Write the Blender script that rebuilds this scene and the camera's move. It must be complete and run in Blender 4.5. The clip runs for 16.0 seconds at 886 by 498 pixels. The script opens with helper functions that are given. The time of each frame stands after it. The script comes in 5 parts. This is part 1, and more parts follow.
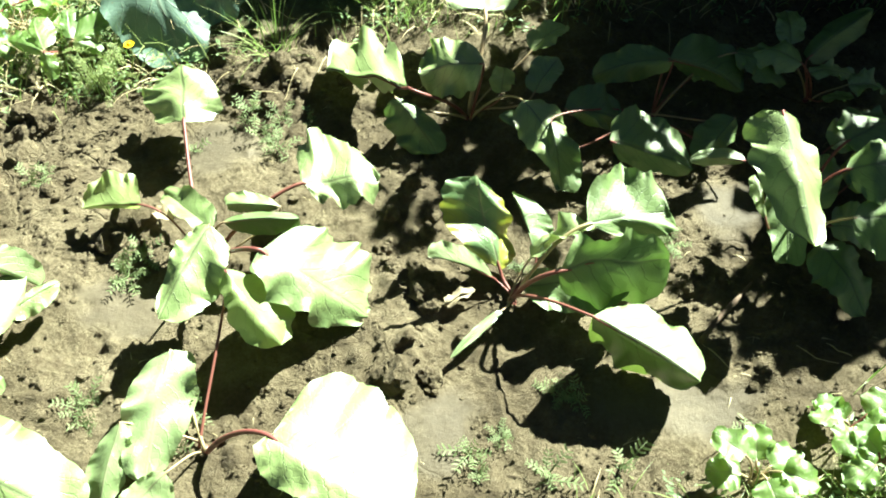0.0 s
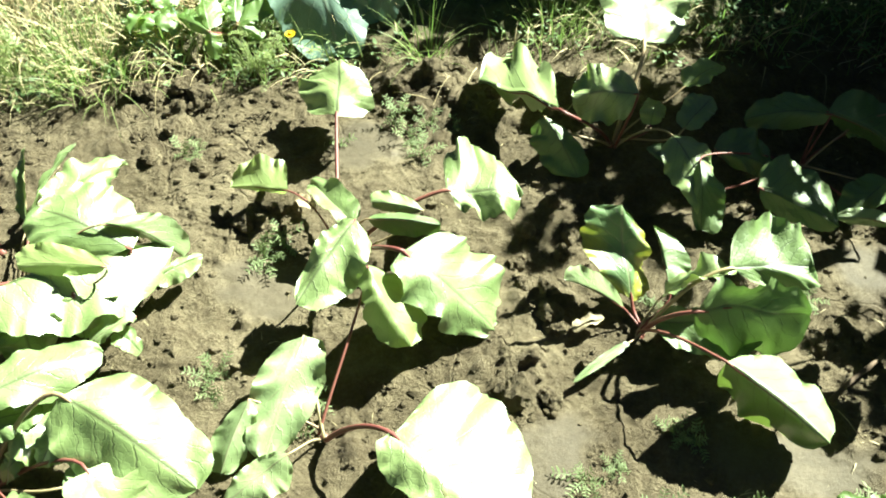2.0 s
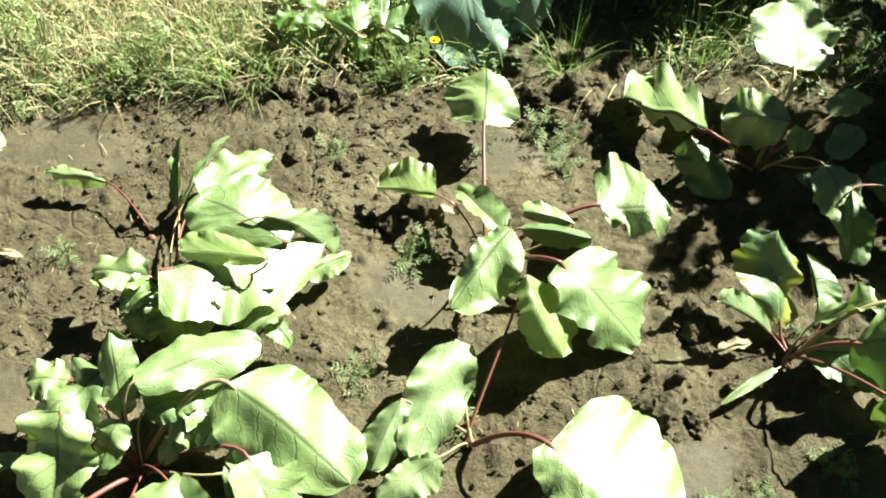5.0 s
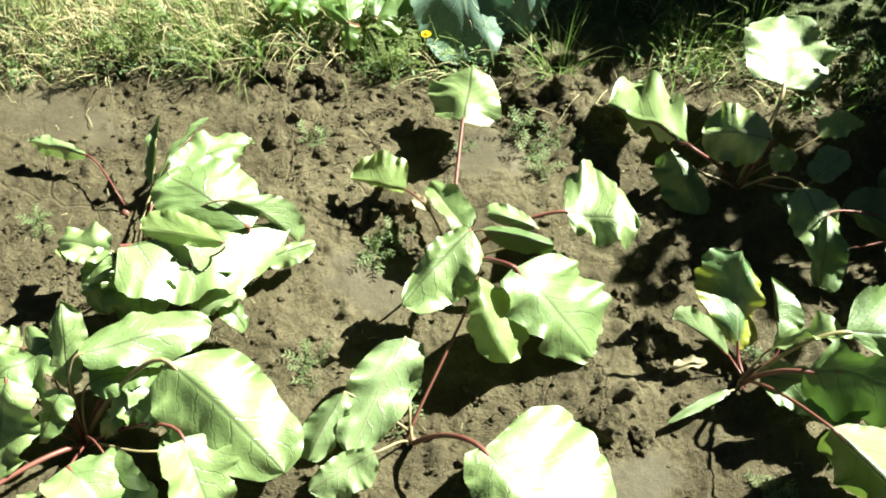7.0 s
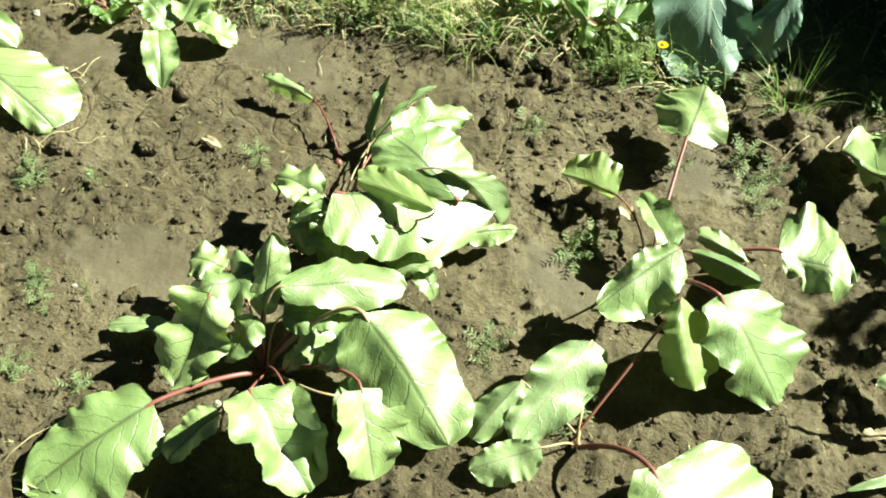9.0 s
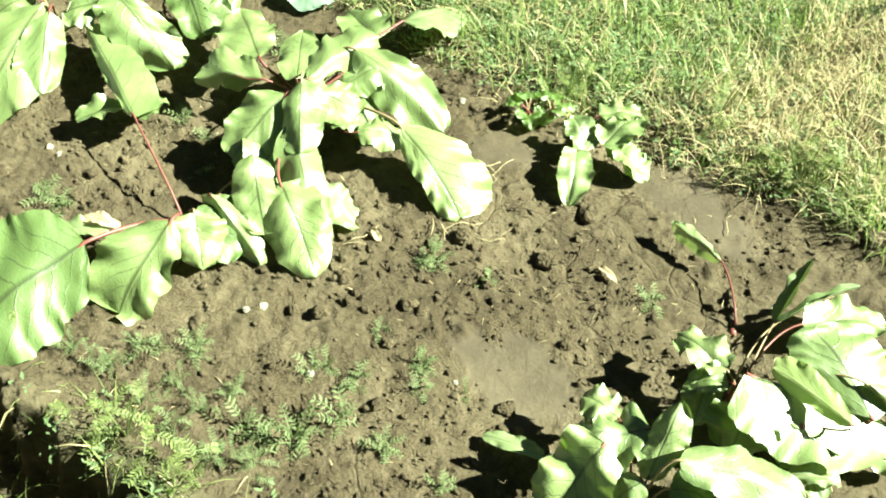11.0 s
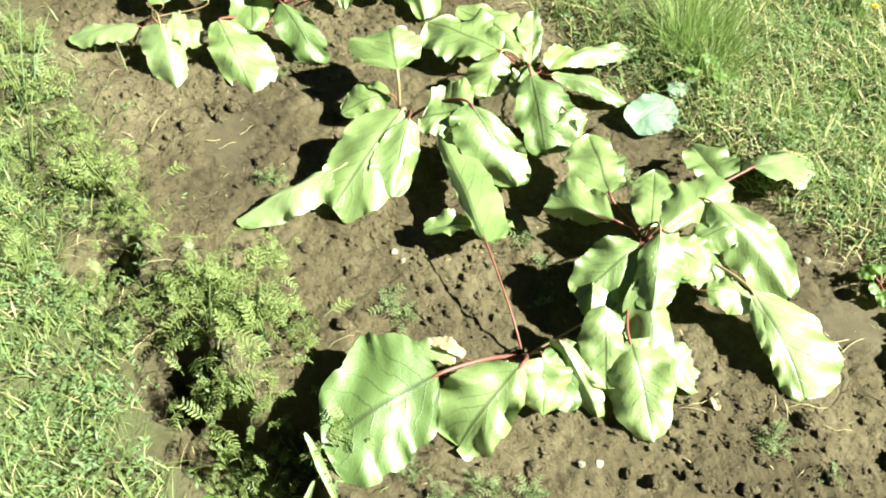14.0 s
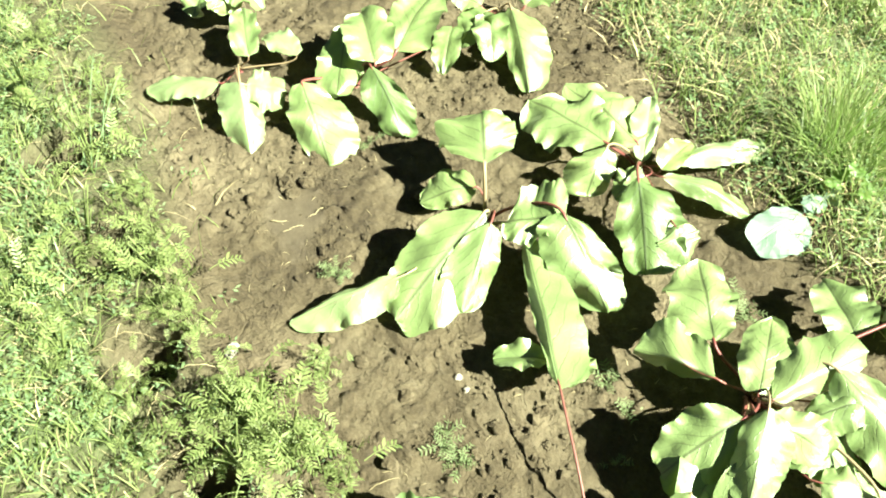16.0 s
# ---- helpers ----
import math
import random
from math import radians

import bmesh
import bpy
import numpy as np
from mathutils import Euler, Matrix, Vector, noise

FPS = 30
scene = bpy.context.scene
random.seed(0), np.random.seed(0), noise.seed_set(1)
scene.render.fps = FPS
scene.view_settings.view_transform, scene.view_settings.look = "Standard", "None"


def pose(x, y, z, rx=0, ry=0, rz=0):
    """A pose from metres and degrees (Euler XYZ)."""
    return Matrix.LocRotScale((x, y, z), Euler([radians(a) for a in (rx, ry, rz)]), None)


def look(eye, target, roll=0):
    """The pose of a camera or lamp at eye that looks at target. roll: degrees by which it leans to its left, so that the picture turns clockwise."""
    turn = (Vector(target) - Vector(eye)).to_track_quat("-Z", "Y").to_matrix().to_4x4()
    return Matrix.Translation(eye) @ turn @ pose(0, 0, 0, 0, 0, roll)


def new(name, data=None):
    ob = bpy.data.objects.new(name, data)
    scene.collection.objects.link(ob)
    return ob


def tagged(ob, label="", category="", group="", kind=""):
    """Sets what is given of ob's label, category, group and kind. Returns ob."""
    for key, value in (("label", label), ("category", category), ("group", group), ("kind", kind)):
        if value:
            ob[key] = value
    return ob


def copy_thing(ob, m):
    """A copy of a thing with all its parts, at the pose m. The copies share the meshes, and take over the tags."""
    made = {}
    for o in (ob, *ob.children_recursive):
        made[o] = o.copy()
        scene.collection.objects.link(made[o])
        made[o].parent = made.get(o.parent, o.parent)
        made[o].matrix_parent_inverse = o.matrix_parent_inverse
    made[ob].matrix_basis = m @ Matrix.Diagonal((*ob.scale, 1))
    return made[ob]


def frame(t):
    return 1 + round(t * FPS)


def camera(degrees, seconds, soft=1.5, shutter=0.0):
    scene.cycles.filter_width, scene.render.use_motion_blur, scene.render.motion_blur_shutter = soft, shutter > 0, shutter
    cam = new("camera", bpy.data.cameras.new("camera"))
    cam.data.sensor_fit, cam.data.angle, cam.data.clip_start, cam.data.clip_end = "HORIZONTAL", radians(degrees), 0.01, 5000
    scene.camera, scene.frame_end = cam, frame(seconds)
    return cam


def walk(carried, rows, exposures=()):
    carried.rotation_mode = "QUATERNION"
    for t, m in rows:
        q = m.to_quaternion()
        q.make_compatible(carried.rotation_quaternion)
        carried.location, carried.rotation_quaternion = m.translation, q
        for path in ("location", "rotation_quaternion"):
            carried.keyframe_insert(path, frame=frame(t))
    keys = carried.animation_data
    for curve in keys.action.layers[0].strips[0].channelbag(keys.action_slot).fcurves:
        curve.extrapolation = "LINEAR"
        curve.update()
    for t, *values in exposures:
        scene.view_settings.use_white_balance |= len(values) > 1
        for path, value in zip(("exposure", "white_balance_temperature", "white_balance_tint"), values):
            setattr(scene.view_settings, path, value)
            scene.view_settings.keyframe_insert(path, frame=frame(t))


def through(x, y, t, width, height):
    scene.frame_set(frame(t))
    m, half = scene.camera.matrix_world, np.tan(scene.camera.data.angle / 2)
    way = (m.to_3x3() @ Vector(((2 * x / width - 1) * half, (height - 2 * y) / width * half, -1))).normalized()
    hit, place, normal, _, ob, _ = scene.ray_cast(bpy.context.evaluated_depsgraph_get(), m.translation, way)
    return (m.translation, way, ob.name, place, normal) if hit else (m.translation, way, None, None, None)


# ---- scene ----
cam = camera(49.0, 16.0, soft=1.9)
PATH = [
    (0, (0.206, 0.06, 1.271), (0.104, 1.217, -0.357), -3.0),
    (0.5, (0.237, 0.072, 1.274), (0.066, 1.216, -0.357), -3.0),
    (1, (0.242, 0.075, 1.277), (-0.026, 1.196, -0.357), -4.3),
    (1.5, (0.212, 0.077, 1.28), (-0.092, 1.187, -0.356), -3.9),
    (2, (0.114, 0.047, 1.287), (-0.144, 1.203, -0.324), -1.5),
    (2.5, (0.03, 0.018, 1.296), (-0.226, 1.174, -0.316), -1.0),
    (3, (-0.039, -0.012, 1.299), (-0.287, 1.167, -0.297), -1.3),
    (3.5, (-0.093, -0.042, 1.302), (-0.329, 1.146, -0.29), -0.8),
    (3.6, (-0.109, -0.039, 1.313), (-0.33, 1.138, -0.289), -0.1),
    (3.7, (-0.114, -0.059, 1.297), (-0.35, 1.126, -0.296), -0.7),
    (5.8, (0.014, 0.024, 1.295), (-0.345, 1.167, -0.306), 0.7),
    (5.9, (0.022, 0.014, 1.28), (-0.343, 1.173, -0.309), 0.8),
    (6, (0.021, 0.03, 1.291), (-0.346, 1.162, -0.317), 0.6),
    (6.5, (0.051, 0.046, 1.298), (-0.352, 1.159, -0.314), 0.7),
    (7, (0.062, 0.053, 1.303), (-0.352, 1.159, -0.311), 0.0),
    (7.5, (0.061, 0.044, 1.298), (-0.38, 1.158, -0.303), 0.1),
    (8, (0.059, 0.04, 1.301), (-0.402, 1.155, -0.294), 0.3),
    (8.5, (0.043, 0.029, 1.293), (-0.489, 1.101, -0.31), 1.1),
    (9, (-0.022, -0.002, 1.283), (-0.684, 0.98, -0.328), 1.3),
    (9.5, (-0.171, -0.073, 1.265), (-0.881, 0.943, -0.305), 2.5),
    (10, (-0.282, -0.148, 1.26), (-1.06, 0.843, -0.293), 2.1),
    (10.1, (-0.299, -0.167, 1.255), (-1.101, 0.815, -0.292), 2.0),
    (10.2, (-0.314, -0.182, 1.259), (-1.134, 0.786, -0.287), 2.5),
    (12.3, (-0.317, -0.011, 1.372), (-1.554, 0.279, -0.172), -2.8),
    (12.4, (-0.347, -0.001, 1.372), (-1.569, 0.264, -0.189), -2.8),
    (12.5, (-0.344, -0.014, 1.383), (-1.583, 0.239, -0.167), -2.9),
    (13, (-0.464, -0.1, 1.407), (-1.712, 0.246, -0.118), -1.1),
    (13.5, (-0.574, -0.236, 1.448), (-1.808, 0.181, -0.07), -1.9),
    (14, (-0.648, -0.334, 1.476), (-1.857, 0.145, -0.044), -0.1),
    (14.5, (-0.718, -0.319, 1.467), (-1.932, 0.056, -0.077), -1.4),
    (15, (-0.833, -0.178, 1.463), (-2.052, 0.13, -0.092), -4.3),
    (15.5, (-0.884, -0.122, 1.431), (-2.146, 0.128, -0.1), -3.9),
    (16, (-0.95, -0.127, 1.454), (-2.212, 0.089, -0.083), -4.1),
]
walk(cam, [(t, look(eye, target, roll)) for t, eye, target, roll in PATH], exposures=((0.0, 2.7, 6050, -9), (2.0, 2.5, 6150, -9), (3.0, 2.17, 6250, -8), (7.0, 2.06, 6300, -10), (9.0, 1.97, 6400, -13), (10.0, 2.09, 6450, -15), (12.5, 2.38, 6450, -10), (13.5, 2.10, 6450, -11), (14.5, 2.10, 6450, -8), (16.0, 2.45, 6450, -8)))

# ---- light ----
SUN_EL, SUN_AZ = 41.0, 48.0          # degrees above the ground; from +x towards +y
world = bpy.data.worlds.new("sky")
scene.world = world
world.use_nodes = True
sky = world.node_tree.nodes.new("ShaderNodeTexSky")
sky.sky_type, sky.sun_disc = "NISHITA", False
sky.sun_elevation, sky.sun_rotation = radians(SUN_EL), radians(90 - SUN_AZ)
world.node_tree.links.new(sky.outputs[0], world.node_tree.nodes["Background"].inputs[0])
world.node_tree.nodes["Background"].inputs[1].default_value = 0.0045
lamp = bpy.data.lights.new("sun", "SUN")
lamp.energy, lamp.angle, lamp.color = 5.0, radians(0.55), (1.0, 0.95, 0.84)
sun = new("sun", lamp)
ce = math.cos(radians(SUN_EL))
SUNWARD = Vector((ce * math.cos(radians(SUN_AZ)), ce * math.sin(radians(SUN_AZ)), math.sin(radians(SUN_EL))))
sun.matrix_world = look(SUNWARD * 30, (0, 0, 0))


# ---- materials ----
class Net:
    """Short hand for a node material."""

    def __init__(self, name):
        self.mat = bpy.data.materials.new(name)
        self.mat.use_nodes = True
        self.t = self.mat.node_tree
        self.b = self.t.nodes["Principled BSDF"]
        self.o = self.t.nodes["Material Output"]

    def n(self, kind, **inputs):
        node = self.t.nodes.new(kind)
        for key, value in inputs.items():
            self.put(node.inputs[key.replace("_", " ")], value)
        return node

    def put(self, socket, value):
        if hasattr(value, "is_linked"):
            self.t.links.new(value, socket)
        else:
            socket.default_value = value

    def math(self, op, a, b=0.0, c=0.0):
        node = self.t.nodes.new("ShaderNodeMath")
        node.operation = op
        for k, v in enumerate((a, b, c)):
            self.put(node.inputs[k], v)
        return node.outputs[0]

    def noise(self, vec, scale, detail=4.0, rough=0.55):
        node = self.n("ShaderNodeTexNoise", Scale=scale, Detail=detail, Roughness=rough)
        if vec is not None:
            self.put(node.inputs["Vector"], vec)
        return node.outputs["Fac"]

    def ramp(self, fac, *stops):
        node = self.t.nodes.new("ShaderNodeValToRGB")
        els = node.color_ramp.elements
        while len(els) < len(stops):
            els.new(0.5)
        for el, (p, c) in zip(els, stops):
            el.position, el.color = p, (*c, 1.0) if len(c) == 3 else c
        self.put(node.inputs[0], fac)
        return node.outputs[0]

    def mix(self, fac, a, b):
        node = self.t.nodes.new("ShaderNodeMix")
        node.data_type = "RGBA"
        for s, v in ((node.inputs[0], fac), (node.inputs[6], a), (node.inputs[7], b)):
            self.put(s, (*v, 1.0) if isinstance(v, tuple) and len(v) == 3 else v)
        return node.outputs[2]

    def bump(self, height, strength, distance):
        return self.n("ShaderNodeBump", Height=height, Strength=strength, Distance=distance).outputs[0]

    def coords(self):
        return self.t.nodes.new("ShaderNodeTexCoord").outputs["Object"]

    def random(self):
        return self.t.nodes.new("ShaderNodeObjectInfo").outputs["Random"]

    def island(self):
        return self.t.nodes.new("ShaderNodeNewGeometry").outputs["Random Per Island"]

    def sheet(self, through_colour, amount):
        """Let light through a thin sheet of plant."""
        tr = self.n("ShaderNodeBsdfTranslucent")
        self.put(tr.inputs[0], through_colour)
        mx = self.n("ShaderNodeMixShader")
        self.put(mx.inputs[0], amount)
        self.t.links.new(self.b.outputs[0], mx.inputs[1])
        self.t.links.new(tr.outputs[0], mx.inputs[2])
        self.t.links.new(mx.outputs[0], self.o.inputs[0])


def soil_material():
    k = Net("soil")
    p = k.coords()
    big, mid, fine = k.noise(p, 3.5, 4), k.noise(p, 24, 6, 0.65), k.noise(p, 170, 5, 0.7)
    v = k.math("ADD", k.math("MULTIPLY", big, 0.5), k.math("ADD", k.math("MULTIPLY", mid, 0.35), k.math("MULTIPLY", fine, 0.25)))
    col = k.ramp(v, (0.36, (0.043, 0.031, 0.018)), (0.52, (0.1, 0.077, 0.043)), (0.68, (0.195, 0.158, 0.096)))
    # paler dry crust in flecks
    fleck = k.ramp(k.noise(p, 60, 3, 0.8), (0.58, (0, 0, 0)), (0.72, (1, 1, 1)))
    col = k.mix(k.math("MULTIPLY", fleck, 0.35), col, (0.21, 0.172, 0.12))
    turf = k.t.nodes.new("ShaderNodeAttribute")
    turf.attribute_name = "turf"
    thatch = k.ramp(k.noise(p, 90, 5, 0.7), (0.35, (0.07, 0.075, 0.03)), (0.65, (0.19, 0.21, 0.11)))
    thatch = k.mix(k.ramp(k.noise(p, 1.1, 5, 0.6), (0.35, (0, 0, 0)), (0.7, (1, 1, 1))), thatch, k.ramp(k.noise(p, 40, 5, 0.7), (0.35, (0.045, 0.08, 0.022)), (0.65, (0.13, 0.19, 0.06))))
    col = k.mix(turf.outputs["Fac"], col, thatch)
    sealed = k.t.nodes.new("ShaderNodeAttribute")
    sealed.attribute_name = "crust"
    crust = sealed.outputs["Fac"]
    col = k.mix(k.math("MULTIPLY", crust, 0.55), col, k.mix(big, (0.055, 0.045, 0.031), (0.082, 0.067, 0.047)))
    k.put(k.b.inputs["Base Color"], col)
    k.put(k.b.inputs["Roughness"], k.math("SUBTRACT", 0.9, k.math("MULTIPLY", crust, 0.2)))
    k.b.inputs["Specular IOR Level"].default_value = 0.35
    warp = k.n("ShaderNodeMixRGB", Fac=0.12)
    k.put(warp.inputs[1], p)
    nz = k.n("ShaderNodeTexNoise", Scale=7.0, Detail=3.0)
    k.put(nz.inputs["Vector"], p)
    k.put(warp.inputs[2], nz.outputs["Color"])
    vor = k.n("ShaderNodeTexVoronoi", Scale=9.0)
    vor.feature = "DISTANCE_TO_EDGE"
    k.put(vor.inputs["Vector"], warp.outputs[0])
    crack = k.ramp(vor.outputs["Distance"], (0.0, (0, 0, 0)), (0.035, (1, 1, 1)))
    some = k.ramp(k.noise(p, 2.3, 2), (0.48, (0, 0, 0)), (0.6, (1, 1, 1)))
    h = k.math("ADD", k.math("MULTIPLY", fine, 0.7), k.math("MULTIPLY", k.noise(p, 60, 6, 0.75), 1.1))
    h = k.math("ADD", h, k.math("MULTIPLY", k.math("MULTIPLY", crack, some), 0.4))
    k.put(k.b.inputs["Normal"], k.bump(h, k.math("SUBTRACT", 1.0, k.math("MULTIPLY", crust, 0.72)), 0.009))
    return k.mat


def leaf_material(name, dark, light, glow, vein, patch=None, through=0.12, rough=0.33, coat=1.0):
    """A glossy beet leaf with a midrib and side veins; x of the UVs runs from edge to edge, y from base to tip."""
    k = Net(name)
    uv = k.t.nodes.new("ShaderNodeUVMap").outputs[0]
    p = k.coords()
    sep = k.n("ShaderNodeSeparateXYZ")
    k.put(sep.inputs[0], uv)
    u = k.math("ABSOLUTE", k.math("SUBTRACT", k.math("MULTIPLY", sep.outputs[0], 2.0), 1.0))
    y = sep.outputs[1]
    wob = k.math("MULTIPLY", k.math("SUBTRACT", k.noise(uv, 5, 2), 0.5), 0.16)
    s = k.math("ADD", k.math("SUBTRACT", y, k.math("MULTIPLY", u, 0.36)), wob)
    saw = k.math("ABSOLUTE", k.math("SUBTRACT", k.math("FRACT", k.math("MULTIPLY", s, 6.5)), 0.5))
    side = k.ramp(saw, (0.0, (1, 1, 1)), (0.065, (0, 0, 0)))
    side = k.math("MULTIPLY", side, k.math("SUBTRACT", 1.0, k.math("MULTIPLY", u, 0.75)))
    mid = k.ramp(u, (0.0, (1, 1, 1)), (0.07, (0, 0, 0)))
    net = k.n("ShaderNodeTexVoronoi", Scale=95.0)
    net.feature = "DISTANCE_TO_EDGE"
    k.put(net.inputs["Vector"], p)
    fine = k.ramp(net.outputs["Distance"], (0.0, (1, 1, 1)), (0.12, (0, 0, 0)))
    lines = k.math("MAXIMUM", k.math("MULTIPLY", mid, 0.9), k.math("MULTIPLY", side, 0.75))
    tone = k.math("ADD", k.math("MULTIPLY", k.noise(p, 18, 4), 0.6), k.math("MULTIPLY", k.random(), 0.4))
    col = k.mix(tone, dark, light)
    thr = k.mix(tone, tuple(c * 0.8 for c in glow), glow)
    if patch:
        where = k.math("ADD", k.math("MULTIPLY", k.noise(p, 13, 3), 0.9), k.math("MULTIPLY", k.math("SUBTRACT", u, y), 0.35))
        spot = k.ramp(where, (0.46, (0, 0, 0)), (0.62, (1, 1, 1)))
        col, thr = k.mix(spot, col, patch), k.mix(spot, thr, tuple(min(1, c * 1.5) for c in patch))
    col = k.mix(lines, col, vein)
    thr = k.mix(k.math("MULTIPLY", lines, 0.75), thr, tuple(c * 0.5 for c in vein))
    # a few brown specks and holes' rims
    speck = k.ramp(k.noise(p, 75, 2), (0.73, (0, 0, 0)), (0.76, (1, 1, 1)))
    col = k.mix(k.math("MULTIPLY", speck, 0.6), col, (0.16, 0.1, 0.04))
    k.put(k.b.inputs["Base Color"], col)
    k.put(k.b.inputs["Roughness"], k.math("ADD", rough, k.math("MULTIPLY", k.noise(p, 40, 3), 0.16)))
    k.b.inputs["Specular IOR Level"].default_value = 0.9
    k.b.inputs["Coat IOR"].default_value = 1.65
    k.b.inputs["Coat Weight"].default_value, k.b.inputs["Coat Roughness"].default_value = 0.85 * coat, 0.48
    h = k.math("SUBTRACT", k.math("ADD", k.math("MULTIPLY", k.noise(p, 90, 3), 0.5), k.math("MULTIPLY", k.noise(p, 42, 2), 0.8)), k.math("ADD", k.math("MULTIPLY", fine, 0.25), k.math("MULTIPLY", lines, 1.3)))
    k.put(k.b.inputs["Normal"], k.bump(h, 0.45, 0.0016))
    k.sheet(thr, through)
    return k.mat


def plain(name, a, b, scale, rough=0.6, glow=None, island=False, bump=0.0, through=0.35, spec=0.4):
    k = Net(name)
    p = k.coords()
    f = k.noise(p, scale, 4)
    f = k.math("ADD", k.math("MULTIPLY", f, 0.45), k.math("MULTIPLY", k.island() if island else k.random(), 0.55))
    col = k.mix(f, a, b)
    k.put(k.b.inputs["Base Color"], col)
    k.b.inputs["Roughness"].default_value = rough
    k.b.inputs["Specular IOR Level"].default_value = spec
    if bump:
        k.put(k.b.inputs["Normal"], k.bump(k.noise(p, scale * 3, 5, 0.7), 0.8, bump))
    if glow:
        k.sheet(k.mix(f, tuple(c * 0.75 for c in glow), glow), through)
    return k.mat


SOIL = soil_material()
LEAF = {
    "": leaf_material("beet_leaf", (0.13, 0.205, 0.065), (0.285, 0.355, 0.135), (0.38, 0.56, 0.09), (0.075, 0.09, 0.03)),
    "pale": leaf_material("pale_leaf", (0.19, 0.27, 0.11), (0.32, 0.40, 0.18), (0.44, 0.60, 0.16), (0.28, 0.27, 0.15), through=0.18),
    "yellow": leaf_material("yellow_leaf", (0.24, 0.33, 0.10), (0.34, 0.42, 0.16), (0.48, 0.64, 0.16), (0.22, 0.26, 0.09), through=0.34),
    "yellowed": leaf_material("yellowing_leaf", (0.08, 0.15, 0.05), (0.15, 0.24, 0.08), (0.30, 0.50, 0.08), (0.22, 0.22, 0.12), patch=(0.30, 0.32, 0.03)),
    # darker copy of the beet leaf: shade on turned-away and covered leaves, as colour
    "dark": leaf_material("shaded_leaf", (0.085, 0.14, 0.04), (0.16, 0.23, 0.07), (0.2, 0.36, 0.06), (0.05, 0.07, 0.025), through=0.12, rough=0.45, coat=0.3),
    "dry": leaf_material("dry_leaf", (0.36, 0.28, 0.16), (0.55, 0.46, 0.3), (0.5, 0.42, 0.25), (0.4, 0.32, 0.2), through=0.2, rough=0.7, coat=0.0),
}
STEM = plain("red_stem", (0.14, 0.035, 0.035), (0.24, 0.10, 0.075), 40, 0.42)
STEM_PALE = plain("pink_stem", (0.30, 0.19, 0.13), (0.38, 0.33, 0.17), 40, 0.4)
GRASS = plain("grass", (0.09, 0.14, 0.03), (0.38, 0.43, 0.18), 3, 0.42, glow=(0.31, 0.5, 0.11), island=True)
STRAW = plain("straw", (0.30, 0.24, 0.12), (0.55, 0.47, 0.28), 12, 0.65, island=True)
WEED = plain("weed_leaf", (0.06, 0.10, 0.025), (0.32, 0.365, 0.14), 5, 0.5, glow=(0.32, 0.44, 0.09), island=True, through=0.28, spec=0.4)
COVER = plain("low_weed_leaf", (0.09, 0.15, 0.05), (0.31, 0.41, 0.22), 5, 0.48, glow=(0.31, 0.48, 0.16), island=True, through=0.3)
WEED_DUSTY = plain("dusty_weed_leaf", (0.11, 0.15, 0.06), (0.26, 0.31, 0.15), 6, 0.65, glow=(0.3, 0.4, 0.14), island=True)
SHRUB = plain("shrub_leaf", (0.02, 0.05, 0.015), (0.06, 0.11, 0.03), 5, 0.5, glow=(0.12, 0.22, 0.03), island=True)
BLUE_LEAF = leaf_material("bluish_leaf", (0.10, 0.175, 0.125), (0.18, 0.27, 0.20), (0.14, 0.31, 0.16), (0.22, 0.28, 0.20), through=0.14, rough=0.5, coat=0.25)
CABBAGE_LEAF = leaf_material("pale_bluish_leaf", (0.12, 0.20, 0.14), (0.21, 0.30, 0.22), (0.2, 0.36, 0.2), (0.26, 0.32, 0.24), through=0.12, rough=0.55, coat=0.4)
BEAN_LEAF = leaf_material("three_part_leaf", (0.10, 0.19, 0.04), (0.20, 0.31, 0.07), (0.40, 0.58, 0.10), (0.26, 0.32, 0.12), through=0.4)
PETAL = plain("yellow_petal", (0.75, 0.48, 0.01), (0.9, 0.66, 0.03), 60, 0.5, glow=(0.9, 0.6, 0.02))
STONE = plain("pale_stone", (0.24, 0.22, 0.18), (0.46, 0.42, 0.35), 35, 0.75, bump=0.002)
BARK = plain("brown_twig", (0.09, 0.06, 0.04), (0.2, 0.14, 0.09), 30, 0.8, bump=0.002)


# ---- mesh helpers ----
def mesh_object(name, verts, faces, material, parent=None, label="", smooth=True, uvs=None):
    me = bpy.data.meshes.new(name)
    me.from_pydata(verts, [], faces)
    if smooth:
        me.polygons.foreach_set("use_smooth", [True] * len(me.polygons))
    if uvs is not None:
        layer = me.uv_layers.new(name="UVMap")
        idx = np.empty(len(me.loops), dtype=np.int32)
        me.loops.foreach_get("vertex_index", idx)
        layer.data.foreach_set("uv", np.asarray(uvs, dtype=np.float32)[idx].ravel())
    me.materials.append(material)
    ob = new(name, me)
    ob.parent = parent
    if label:
        tagged(ob, label)
    return ob


